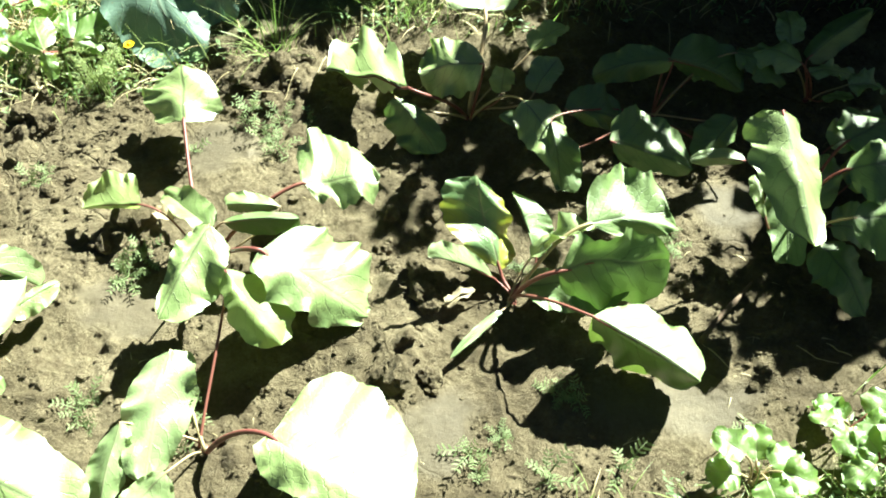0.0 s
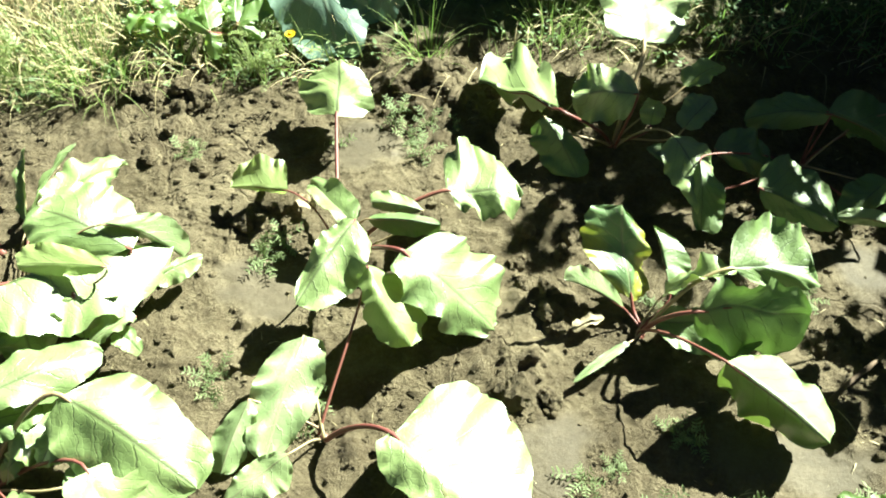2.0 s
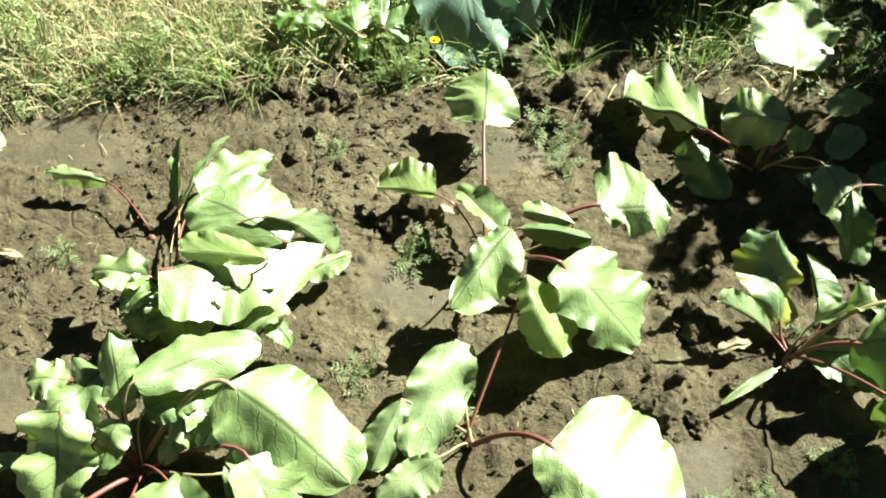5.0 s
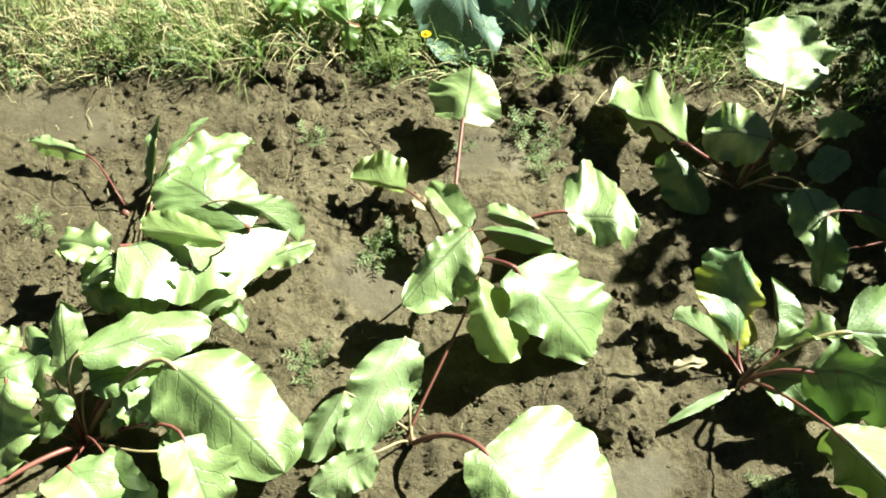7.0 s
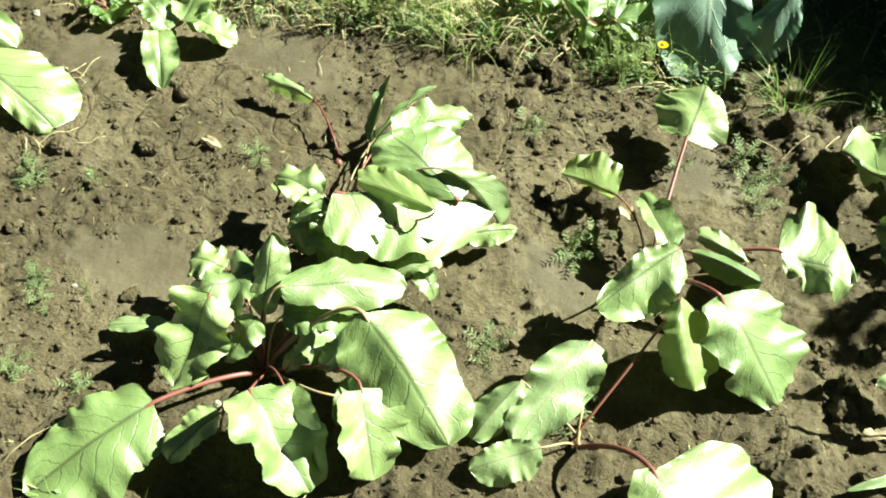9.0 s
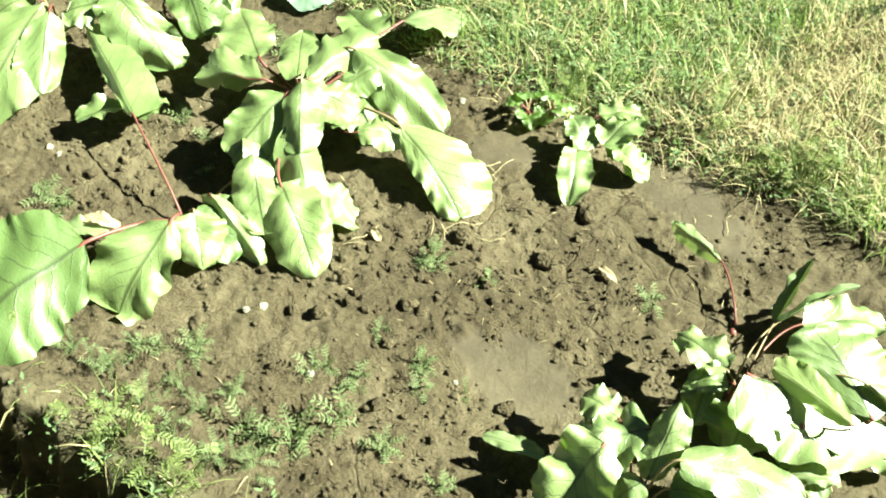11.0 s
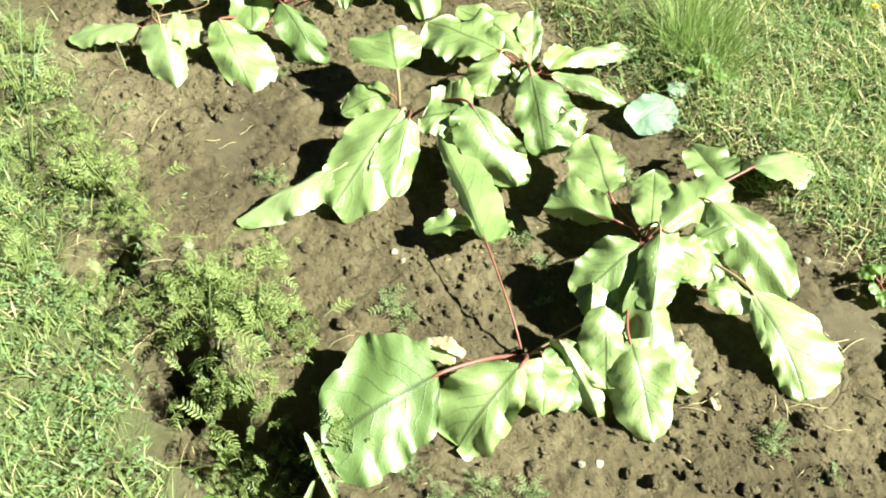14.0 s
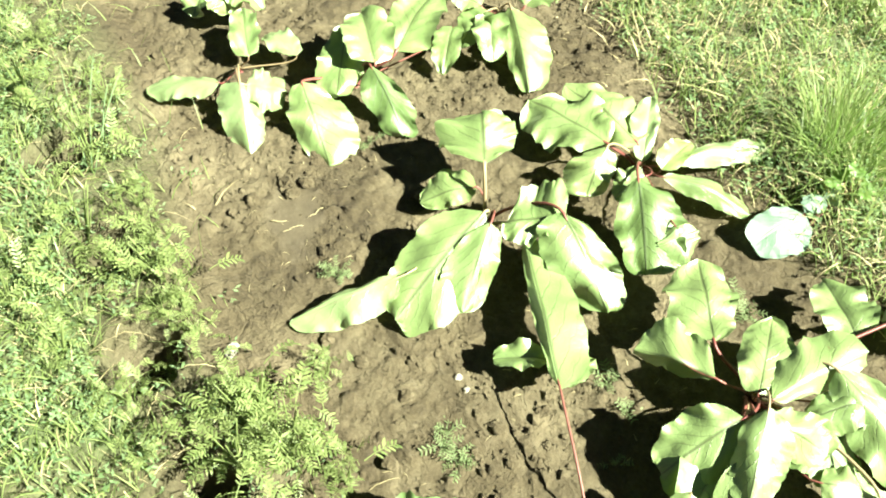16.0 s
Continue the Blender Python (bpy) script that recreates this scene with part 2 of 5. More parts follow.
def tube(points, radii, sides=7):
    """Vertices and faces of a tube through points, closed at both ends."""
    pts = [Vector(p) for p in points]
    verts, faces = [], []
    ref = Vector((0.31, 0.22, 0.92)).normalized()
    for i, p in enumerate(pts):
        d = (pts[min(i + 1, len(pts) - 1)] - pts[max(i - 1, 0)]).normalized()
        a = d.cross(ref)
        a = a.normalized() if a.length > 1e-4 else Vector((1, 0, 0))
        b = d.cross(a)
        for s in range(sides):
            w = 2 * math.pi * s / sides
            verts.append(p + (a * math.cos(w) + b * math.sin(w)) * radii[i])
    for i in range(len(pts) - 1):
        for s in range(sides):
            q = (s + 1) % sides
            faces.append((i * sides + s, i * sides + q, (i + 1) * sides + q, (i + 1) * sides + s))
    faces.append(tuple(range(sides))[::-1])
    faces.append(tuple(range((len(pts) - 1) * sides, len(pts) * sides)))
    return verts, faces


def bezier(a, c, b, n):
    return [a * (1 - t) ** 2 + c * (2 * t * (1 - t)) + b * t * t for t in (i / (n - 1) for i in range(n))]


def value_noise(x, y, cell, seed):
    table = np.random.RandomState(seed).rand(256, 256)
    fx, fy = x / cell, y / cell
    ix, iy = np.floor(fx).astype(int), np.floor(fy).astype(int)
    dx, dy = fx - ix, fy - iy
    dx, dy = dx * dx * (3 - 2 * dx), dy * dy * (3 - 2 * dy)
    g = lambda i, j: table[(ix + i) & 255, (iy + j) & 255]
    return (g(0, 0) * (1 - dx) + g(1, 0) * dx) * (1 - dy) + (g(0, 1) * (1 - dx) + g(1, 1) * dx) * dy


FAR_X = (-60, -3.4, -2.7, -2.2, -1.75, -1.4, -1.1, -0.75, -0.3, 0.1, 0.6, 1.2, 60)
FAR_Y = (0.4, 0.55, 0.63, 0.70, 0.82, 0.93, 1.07, 1.24, 1.38, 1.49, 1.55, 1.6, 3.0)
NEAR_X = (-60, -3.2, -2.6, -2.0, -1.75, -1.4, -1.1, -0.9, -0.3, 0.4, 0.75, 1.2, 60)
NEAR_Y = (-0.9, -0.55, -0.38, -0.33, -0.2, -0.16, -0.02, 0.05, 0.28, 0.55, 0.70, 0.85, 1.5)


def outside(x, y):
    """How far a place lies outside the bed, in metres; less than nought inside it."""
    return np.maximum(y - np.interp(x, FAR_X, FAR_Y), np.interp(x, NEAR_X, NEAR_Y) - y)


# ---- ground ----
SMOOTH = (
    ((-0.940, 0.446), 0.13, 0.05), ((-2.292, -0.196), 0.10, 0.06), ((-0.359, 0.842), 0.09, 0.05),
    ((-0.278, 1.180), 0.08, 0.06), ((0.129, 0.649), 0.07, 0.07), ((-1.053, 0.972), 0.16, 0.06),
    ((0.467, 0.695), 0.13, 0.06), ((-1.350, 0.794), 0.07, 0.05), ((-1.364, 0.748), 0.06, 0.05), ((0.591, 1.055), 0.07, 0.06),
    ((-0.911, 0.498), 0.10, 0.05), ((-0.344, 0.824), 0.06, 0.05),
)
HEAPS = (((-0.713, 1.243), 0.10, 0.014), ((-0.603, 1.210), 0.07, 0.013), ((-0.814, 1.180), 0.06, 0.012), ((-0.183, 1.360), 0.10, 0.02),
         ((0.055, 0.897), 0.12, 0.008), ((0.054, 0.785), 0.08, 0.012), ((-0.398, 0.992), 0.05, 0.025))


DITCH = ((-1.60, -0.46), (-1.51, -0.37), (-1.42, -0.31), (-1.33, -0.28), (-1.24, -0.25), (-1.15, -0.21), (-1.06, -0.17), (-1.46, -0.40), (-1.72, -0.44), (-2.02, -0.50), (-2.3, -0.56), (-2.6, -0.66), (-1.622, -0.408), (-1.540, -0.383), (-1.452, -0.362), (-1.385, -0.328), (-1.738, -0.414), (-1.620, -0.387), (-1.535, -0.336), (-1.459, -0.302), (-1.535, -0.268))


def bare(x, y):
    """Nearness to the dark bare ditch, 0 to 1."""
    m = np.zeros_like(x)
    for cx, cy in DITCH:
        m = np.maximum(m, np.exp(-((x - cx) ** 2 + (y - cy) ** 2) / 0.0048))
    return m


def axis(lo, hi, step, reach):
    inner = np.arange(lo, hi, step)
    grow = step * np.cumsum(1.42 ** np.arange(1, 60))
    grow = grow[grow < reach]
    return np.concatenate([lo - grow[::-1], inner, inner[-1] + grow])


XS, YS = axis(-3.3, 1.15, 0.0054, 120), axis(-0.85, 1.75, 0.0054, 120)
GX, GY = np.meshgrid(XS, YS)


GRAIN = np.random.RandomState(8).rand(*GX.shape)


def smooth_mask(x, y):
    m = np.zeros_like(x)
    for (cx, cy), rx, ry in SMOOTH:
        d = ((x - cx) / rx) ** 2 + ((y - cy) / ry) ** 2
        m = np.maximum(m, np.clip(1.6 - d * 1.3 + (value_noise(x, y, 0.03, 9) - 0.5), 0, 1))
    return m


def heap_mask(x, y):
    m = np.zeros_like(x)
    for (hx, hy), r, top in HEAPS:
        m = np.maximum(m, min(1.0, top / 0.025) * np.exp(-((x - hx) ** 2 + (y - hy) ** 2) / (r * r * 0.9)))
    return m


def build_ground():
    rs = np.random.RandomState(4)
    rough = 1 - smooth_mask(GX, GY)
    h = (value_noise(GX, GY, 0.35, 1) - 0.5) * 0.022 + (value_noise(GX, GY, 0.11, 2) - 0.5) * 0.012
    h += rough * ((value_noise(GX, GY, 0.045, 3) - 0.5) * 0.009 + (value_noise(GX, GY, 0.021, 5) - 0.5) * 0.005)
    pits = np.clip(value_noise(GX, GY, 0.028, 16) - 0.68, 0, 1) * np.clip(value_noise(GX, GY, 0.2, 18) * 2 - 0.5, 0, 1)
    h -= rough * pits * 0.017
    h += (0.15 + 0.85 * rough) * (value_noise(GX, GY, 0.011, 6) - 0.5) * 0.0065
    h += 0.03 * np.clip(outside(GX, GY) / 0.12, 0, 1) * (0.5 + value_noise(GX, GY, 0.16, 7))
    # fine relief near the bed, a level field further off
    near = np.clip(1 - np.maximum(np.maximum(-3.3 - GX, GX - 1.15), np.maximum(-0.85 - GY, GY - 1.75)) / 0.12, 0, 1)
    h = h * near + 0.02 * (1 - near)
    for (cx, cy), r, top in HEAPS:
        h += top * np.exp(-((GX - cx) ** 2 + (GY - cy) ** 2) / (r * r * 0.5))
    # the ditch along the near edge
    h -= 0.19 * np.clip(2.6 * bare(GX, GY) - 0.7, 0, 1)
    # broken, knobbly soil on the heaps
    broken = heap_mask(GX, GY)
    h += broken * ((np.abs(value_noise(GX, GY, 0.030, 41) - 0.5) - 0.25) * 0.020 + (np.abs(value_noise(GX, GY, 0.014, 42) - 0.5) - 0.25) * 0.016)
    low = h.copy()
    n = 30000
    cx, cy = rs.uniform(-3.3, 1.2, n), rs.uniform(-0.7, 1.75, n)
    keep = rs.rand(n) < (1 - smooth_mask(cx, cy)) * (0.25 + 1.1 * value_noise(cx, cy, 0.22, 11))
    cx, cy = cx[keep], cy[keep]
    cr = np.clip(0.0038 * rs.rand(len(cx)) ** -0.44, 0.0038, 0.026)
    more_x, more_y, more_r = [], [], []
    for (hx, hy), r, top in HEAPS:
        m = int((500 + 9000 * max(0.0, top - 0.012)) * r)
        more_x.append(rs.normal(hx, r * 0.6, m))
        more_y.append(rs.normal(hy, r * 0.6, m))
        more_r.append(np.clip(0.0045 * rs.rand(m) ** -0.6, 0.0045, 0.020 + 0.5 * max(0.0, top - 0.01)))
    rise = np.append(np.full(len(cx), 0.76), np.ones(sum(map(len, more_x))))          # worn down between the heaps
    cx, cy, cr = np.concatenate([cx, *more_x]), np.concatenate([cy, *more_y]), np.concatenate([cr, *more_r])
    for x, y, r, worn in zip(cx, cy, cr, rise):
        i0, i1 = np.searchsorted(XS, (x - 1.4 * r, x + 1.4 * r))
        j0, j1 = np.searchsorted(YS, (y - 1.4 * r, y + 1.4 * r))
        if i1 <= i0 or j1 <= j0 or i1 - i0 > 50:
            continue
        wx, wy = GX[j0:j1, i0:i1] - x, GY[j0:j1, i0:i1] - y
        a = rs.uniform(0, 6.28)
        wx, wy = wx * math.cos(a) - wy * math.sin(a), wx * math.sin(a) + wy * math.cos(a)
        ang = np.arctan2(wy, wx)
        rr = r * (1 + 0.22 * np.sin(2 * ang + a) + 0.14 * np.sin(5 * ang + 3 * a))
        q = np.clip(1 - (wx * wx * 1.4 + wy * wy) / (rr * rr), 0, 1)
        q = q ** 0.6 * (0.75 + 0.5 * GRAIN[j0:j1, i0:i1]) * (1 + rs.uniform(-0.35, 0.35) * wx / r + rs.uniform(-0.35, 0.35) * wy / r)
        base = float(low[(j0 + j1) // 2, (i0 + i1) // 2])
        top = base + (q * worn * rs.uniform(0.32, 0.85) - 0.12) * r
        part = h[j0:j1, i0:i1]
        np.copyto(part, np.maximum(part, np.where(q > 0, top, -9)))
    h += (GRAIN - 0.5) * 0.0016 * (0.15 + 0.85 * rough) * near
    verts = np.column_stack([GX.ravel(), GY.ravel(), h.ravel()])
    ny, nx = GX.shape
    idx = np.arange(ny * nx).reshape(ny, nx)
    quads = np.stack([idx[:-1, :-1], idx[:-1, 1:], idx[1:, 1:], idx[1:, :-1]], axis=-1).reshape(-1, 4)
    me = bpy.data.meshes.new("ground")
    me.vertices.add(len(verts))
    me.vertices.foreach_set("co", verts.ravel())
    me.loops.add(quads.size)
    me.loops.foreach_set("vertex_index", quads.ravel().astype(np.int32))
    me.polygons.add(len(quads))
    me.polygons.foreach_set("loop_start", np.arange(0, quads.size, 4, dtype=np.int32))
    me.update(calc_edges=True)
    me.polygons.foreach_set("use_smooth", np.ones(len(quads), dtype=bool))
    # dead grass and moss lie on the soil outside the bed
    layer = me.attributes.new("turf", "FLOAT", "POINT")
    cover = np.clip((outside(GX, GY) - 0.03) / 0.12, 0, 1) * (1 - 0.6 * np.clip((-1.2 - GX) / 0.1, 0, 1) * np.clip((np.interp(GX, NEAR_X, NEAR_Y) - GY) / 0.02, 0, 1) * np.clip((0.3 - np.interp(GX, NEAR_X, NEAR_Y) + GY) / 0.08, 0, 1)) * (1 - np.clip(1.5 * bare(GX, GY), 0, 1)) * np.clip(0.3 + 1.2 * value_noise(GX, GY, 0.09, 13), 0, 1)
    cover = cover * near + 0.8 * (1 - near)
    layer.data.foreach_set("value", cover.ravel().astype(np.float32))
    # a thin sealed crust where water stood
    layer = me.attributes.new("crust", "FLOAT", "POINT")
    layer.data.foreach_set("value", (smooth_mask(GX, GY) * near).ravel().astype(np.float32))
    me.materials.append(SOIL)
    ob = new("ground", me)
    tagged(ob, "dry brown garden soil, crumbly with clods and cracks", "soil", kind="structure")
    return h


HEIGHT = build_ground()


def ground_z(x, y):
    i = int(np.clip(np.searchsorted(XS, x), 0, len(XS) - 1))
    j = int(np.clip(np.searchsorted(YS, y), 0, len(YS) - 1))
    return float(HEIGHT[j, i])


def crumbs(n, seed):
    """Loose angular crumbs of soil over the rough parts of the bed."""
    rs = np.random.RandomState(seed)
    x, y = rs.uniform(-3.3, 1.15, n), rs.uniform(-0.6, 1.6, n)
    keep = (rs.rand(n) < (1.02 - smooth_mask(x, y)) * np.clip(value_noise(x, y, 0.13, 15) * 1.9 - 0.35 + heap_mask(x, y), 0.05, 1)) & (outside(x, y) < 0.05)
    x, y = x[keep], y[keep]
    m = len(x)
    size = np.clip(0.0021 * rs.rand(m) ** -0.38, 0.0021, 0.0085)
    z = np.array([ground_z(a, b) for a, b in zip(x, y)]) + size * 0.3
    g = (1 + 5 ** 0.5) / 2
    ico = np.array([(-1, g, 0), (1, g, 0), (-1, -g, 0), (1, -g, 0), (0, -1, g), (0, 1, g), (0, -1, -g), (0, 1, -g), (g, 0, -1), (g, 0, 1), (-g, 0, -1), (-g, 0, 1)]) / 1.9
    tri = ((0, 11, 5), (0, 5, 1), (0, 1, 7), (0, 7, 10), (0, 10, 11), (1, 5, 9), (5, 11, 4), (11, 10, 2), (10, 7, 6), (7, 1, 8),
           (3, 9, 4), (3, 4, 2), (3, 2, 6), (3, 6, 8), (3, 8, 9), (4, 9, 5), (2, 4, 11), (6, 2, 10), (8, 6, 7), (9, 8, 1))
    V = ico[None] * size[:, None, None] * rs.uniform(0.6, 1.3, (m, 12, 1)) * np.stack([rs.uniform(0.8, 1.5, m), rs.uniform(0.7, 1.2, m), rs.uniform(0.5, 0.9, m)], -1)[:, None]
    V += np.stack([x, y, z], -1)[:, None]
    F = (np.arange(m)[:, None, None] * 12 + np.array(tri)[None]).reshape(-1, 3)
    ob = mesh_object("soil_crumbs", V.reshape(-1, 3).tolist(), F.tolist(), SOIL, smooth=False)
    tagged(ob, "loose brown crumbs of dry soil on the bed", "soil", kind="stuff")


crumbs(44000, 17)

# ---- beets ----
rnd = random.Random(7)


def beet(xy):
    ob = new("beet_plant")
    ob.empty_display_size = 0.05
    ob.location = (*xy, ground_z(*xy))
    tagged(ob, "young beet plant with glossy green leaves and red stems", "beet plant", group="beets in the bed")
    # swollen top of the root, half in the soil
    prof = [(0.0, -0.03), (0.008, -0.022), (0.010, -0.012), (0.008, -0.003), (0.004, 0.003)]
    pts = [Vector((0, 0, z)) for r, z in prof]
    v, f = tube(pts, [max(r, 0.002) for r, z in prof], 12)
    v = [(p.x * (1 + 0.1 * math.sin(9 * p.z)), p.y, p.z) for p in v]
    mesh_object("root", v, f, STEM, ob, "dark red root top")
    return ob


def leaf(plant, base, tip, width, lift=0.02, roll=0.0, fold=8.0, tone="", stem=True, rows=32, cols=19, calm=1.0, edges=None, belly=0.41):
    """One leaf of a plant, in world metres: a wavy blade from base to tip, and the stem that carries it from the crown.
    edges: where its two margins lie at the widest place, belly of the way along; else width, roll and fold say it."""
    home = Vector(plant.location)
    b, e = Vector(base) - home, Vector(tip) - home
    mid = (b + e) * 0.5 + Vector((0, 0, lift))
    line = bezier(b, mid, e, rows)
    hw = width * 0.62
    ph, ph2, ph3 = (rnd.uniform(0, 6.28) for _ in range(3))
    k1 = rnd.uniform(1.6, 2.6)
    wave = 0.125 * min(width, 0.09) * rnd.uniform(0.7, 1.3) * calm
    skew = rnd.uniform(-0.08, 0.08)
    swell = 0.44 * belly / (1 - belly)
    most = belly ** swell * (1 - belly) ** 0.44
    if edges:
        waist = line[int(belly * (rows - 1))]
        half = [Vector(q) - home - waist for q in edges]
    verts, uvs, faces = [], [], []
    for i, p in enumerate(line):
        v = i / (rows - 1)
        d = (line[min(i + 1, rows - 1)] - line[max(i - 1, 0)]).normalized()
        side = d.cross(Vector((0, 0, 1)))
        side = side.normalized() if side.length > 1e-3 else Vector((1, 0, 0))
        up = side.cross(d)
        a = radians(roll + 10 * math.sin(2.2 * v + ph3))
        side, up = side * math.cos(a) + up * math.sin(a), up * math.cos(a) - side * math.sin(a)
        if edges:
            up = (half[1] - half[0]).cross(d).normalized()
            up = -up if up.z < 0 else up
        prof = (max(v, 0.0) ** swell) * (max(1 - v, 0.0) ** 0.44) / most
        prof = max(prof, 0.03)
        for j in range(cols):
            u = 2 * j / (cols - 1) - 1
            s = 1 if u > 0 else -1
            au = abs(u)
            edge = 1 + au * (0.3 + 0.7 * calm) * (0.18 * noise.noise(Vector((5.0 * v, 3 * s + ph, ph2))) + 0.05 * noise.noise(Vector((17 * v, 3 * s + ph2, ph))) + 0.012 * math.sin(75 * v + ph3))
            x = u * hw * prof * edge * (1 + skew * s)
            f = radians(fold)
            out = side * (x * math.cos(f * 0.9))
            if edges:
                out, f = half[1 if u > 0 else 0] * (au * prof * edge), 0.0
            z = math.sin(f) * abs(x) * (1.0 if fold > 0 else 0.5 + 0.9 * au)
            z += wave * au ** 1.7 * prof * math.sin(6.28 * k1 * v + ph + (1.4 if u > 0 else 0))
            z += 0.9 * wave * au ** 3 * prof * noise.noise(Vector((11 * v, s * 2.0 + ph, ph3))) * 2
            z += 1.3 * wave * noise.noise(Vector((2.6 * v + ph2, 1.3 * u + ph, ph3))) * min(1, 4 * v)
            # tissue swells between the side veins
            sv = (v - 0.36 * au) * 6.5
            z += 0.022 * width * (math.cos(6.283 * sv) * -0.5) * math.sin(math.pi * min(1, au * 1.05)) * prof * max(0.0, 0.45 + 1.4 * noise.noise(Vector((3.1 * v + ph, 2.2 * u, ph2))))
            z += 0.012 * width * math.sin(31 * v + 5 * u + ph2) * au * math.sin(13 * u + ph3)
            z -= 0.03 * width * math.exp(-(u / 0.10) ** 2) * prof
            slide = 0.022 * width * au * math.sin(23 * v + ph3 * s)
            verts.append(p + out + up * z + d * slide)
            uvs.append((j / (cols - 1), v))
    for i in range(rows - 1):
        for j in range(cols - 1):
            q = i * cols + j
            faces.append((q, q + 1, q + cols + 1, q + cols))
    says = {"": "", "pale": "pale yellow-green leaf", "yellow": "yellow leaf", "yellowed": "green leaf turning yellow at its edge", "dark": "darker green leaf, its shade put into the colour", "dry": "dry buff leaf"}[tone]
    blade = mesh_object("leaf", verts, faces, LEAF[tone], plant, says, uvs=uvs)
    # stem from the crown, running on as the midrib under the blade
    if stem:
        root = Vector((rnd.uniform(-0.008, 0.008), rnd.uniform(-0.008, 0.008), 0.006))
        far = (b - root).length
        turn = (line[2] - line[0]).normalized()
        along = turn.dot((b - root).normalized())
        back = max(0.0, 0.3 - along)                    # the blade hangs back over its own stem
        c1 = root + (b - root) * 0.22 + Vector((0, 0, 0.17 * far * max(0.1, 1 - 1.6 * back) + 0.004))
        ease = 0.12 + 0.33 * max(0.0, along)
        c2 = b - turn * min(ease * far, 0.05 if far > 0.12 else 0.022) * max(0.0, 1 - 2 * back) - Vector((0, 0, min(0.006 + 0.04 * back, 0.6 * max(b.z, 0.01))))
        first = [root * (1 - t) ** 3 + c1 * (3 * t * (1 - t) ** 2) + c2 * (3 * t * t * (1 - t)) + b * t ** 3 for t in (i / 11 for i in range(12))]
    else:
        first = [b]
    rib = [verts[int(q * (rows - 1)) * cols + cols // 2] - Vector((0, 0, 0.02 * width + 0.002)) for q in (0.1, 0.25, 0.4, 0.55, 0.7)]
    pts = first + rib
    r0 = min(0.0038, max(0.0017, width * 0.030))
    rad = [r0 * (1.15 - 0.25 * i / len(first)) for i in range(len(first))] + [r0 * q for q in (0.75, 0.55, 0.42, 0.3, 0.18)]
    v, f = tube(pts, rad, 7)
    mesh_object("stem", v, f, STEM if rnd.random() < (0.35 if tone == "pale" else 0.62) or tone == "yellow" else STEM_PALE, blade)
    return blade


beet_a = beet((-0.245, 0.922))
leaf(beet_a, (-0.314, 1.155, 0.085), (-0.341, 1.277, 0.095), 0.107, 0.012, edges=((-0.397, 1.213, 0.060), (-0.266, 1.219, 0.075)), belly=0.45)
leaf(beet_a, (-0.351, 0.985, 0.075), (-0.463, 1.001, 0.042), 0.050, 0.012, tone="yellow", edges=((-0.397, 1.051, 0.079), (-0.395, 0.999, 0.046)), belly=0.30)
leaf(beet_a, (-0.210, 0.900, 0.140), (-0.268, 0.763, 0.095), 0.067, 0.015, edges=((-0.257, 0.855, 0.129), (-0.188, 0.822, 0.096)), belly=0.50)
leaf(beet_a, (-0.125, 0.849, 0.150), (0.019, 0.832, 0.003), 0.136, 0.030, edges=((-0.025, 0.941, 0.061), (-0.096, 0.790, 0.089)), belly=0.45)
leaf(beet_a, (-0.091, 1.010, 0.105), (0.024, 1.034, 0.085), 0.112, 0.015, edges=((-0.081, 1.114, 0.104), (-0.026, 0.988, 0.081)), belly=0.40)
leaf(beet_a, (-0.229, 0.936, 0.080), (-0.326, 1.023, 0.060), 0.045, 0.01, 0, 25)
leaf(beet_a, (-0.121, 0.967, 0.100), (-0.203, 0.963, 0.105), 0.028, 0.012, edges=((-0.177, 0.991, 0.105), (-0.167, 0.961, 0.090)), belly=0.45)
leaf(beet_a, (-0.199, 0.923, 0.115), (-0.089, 0.944, 0.100), 0.028, 0.012, tone="dark", edges=((-0.146, 0.953, 0.104), (-0.137, 0.928, 0.081)), belly=0.50)

beet_k = beet((-0.195, 0.611))
leaf(beet_k, (-0.169, 0.813, 0.150), (-0.092, 0.737, 0.075), 0.072, 0.020, tone="yellow", edges=((-0.156, 0.751, 0.099), (-0.098, 0.814, 0.076)), belly=0.60)
leaf(beet_k, (-0.083, 0.591, 0.090), (0.107, 0.491, 0.050), 0.152, 0.035, edges=((0.037, 0.684, 0.065), (-0.051, 0.517, 0.080)), belly=0.45)
leaf(beet_k, (-0.300, 0.619, 0.060), (-0.317, 0.521, 0.015), 0.047, 0.012, tone="pale", edges=((-0.341, 0.564, 0.030), (-0.283, 0.573, 0.030)), belly=0.50)
leaf(beet_k, (-0.225, 0.552, 0.050), (-0.294, 0.479, 0.020), 0.049, 0.012, tone="pale", edges=((-0.278, 0.530, 0.040), (-0.229, 0.500, 0.021)), belly=0.50)
leaf(beet_k, (-0.248, 0.725, 0.075), (-0.262, 0.550, 0.020), 0.081, 0.015, tone="pale", edges=((-0.301, 0.636, 0.060), (-0.209, 0.672, 0.041)), belly=0.42)

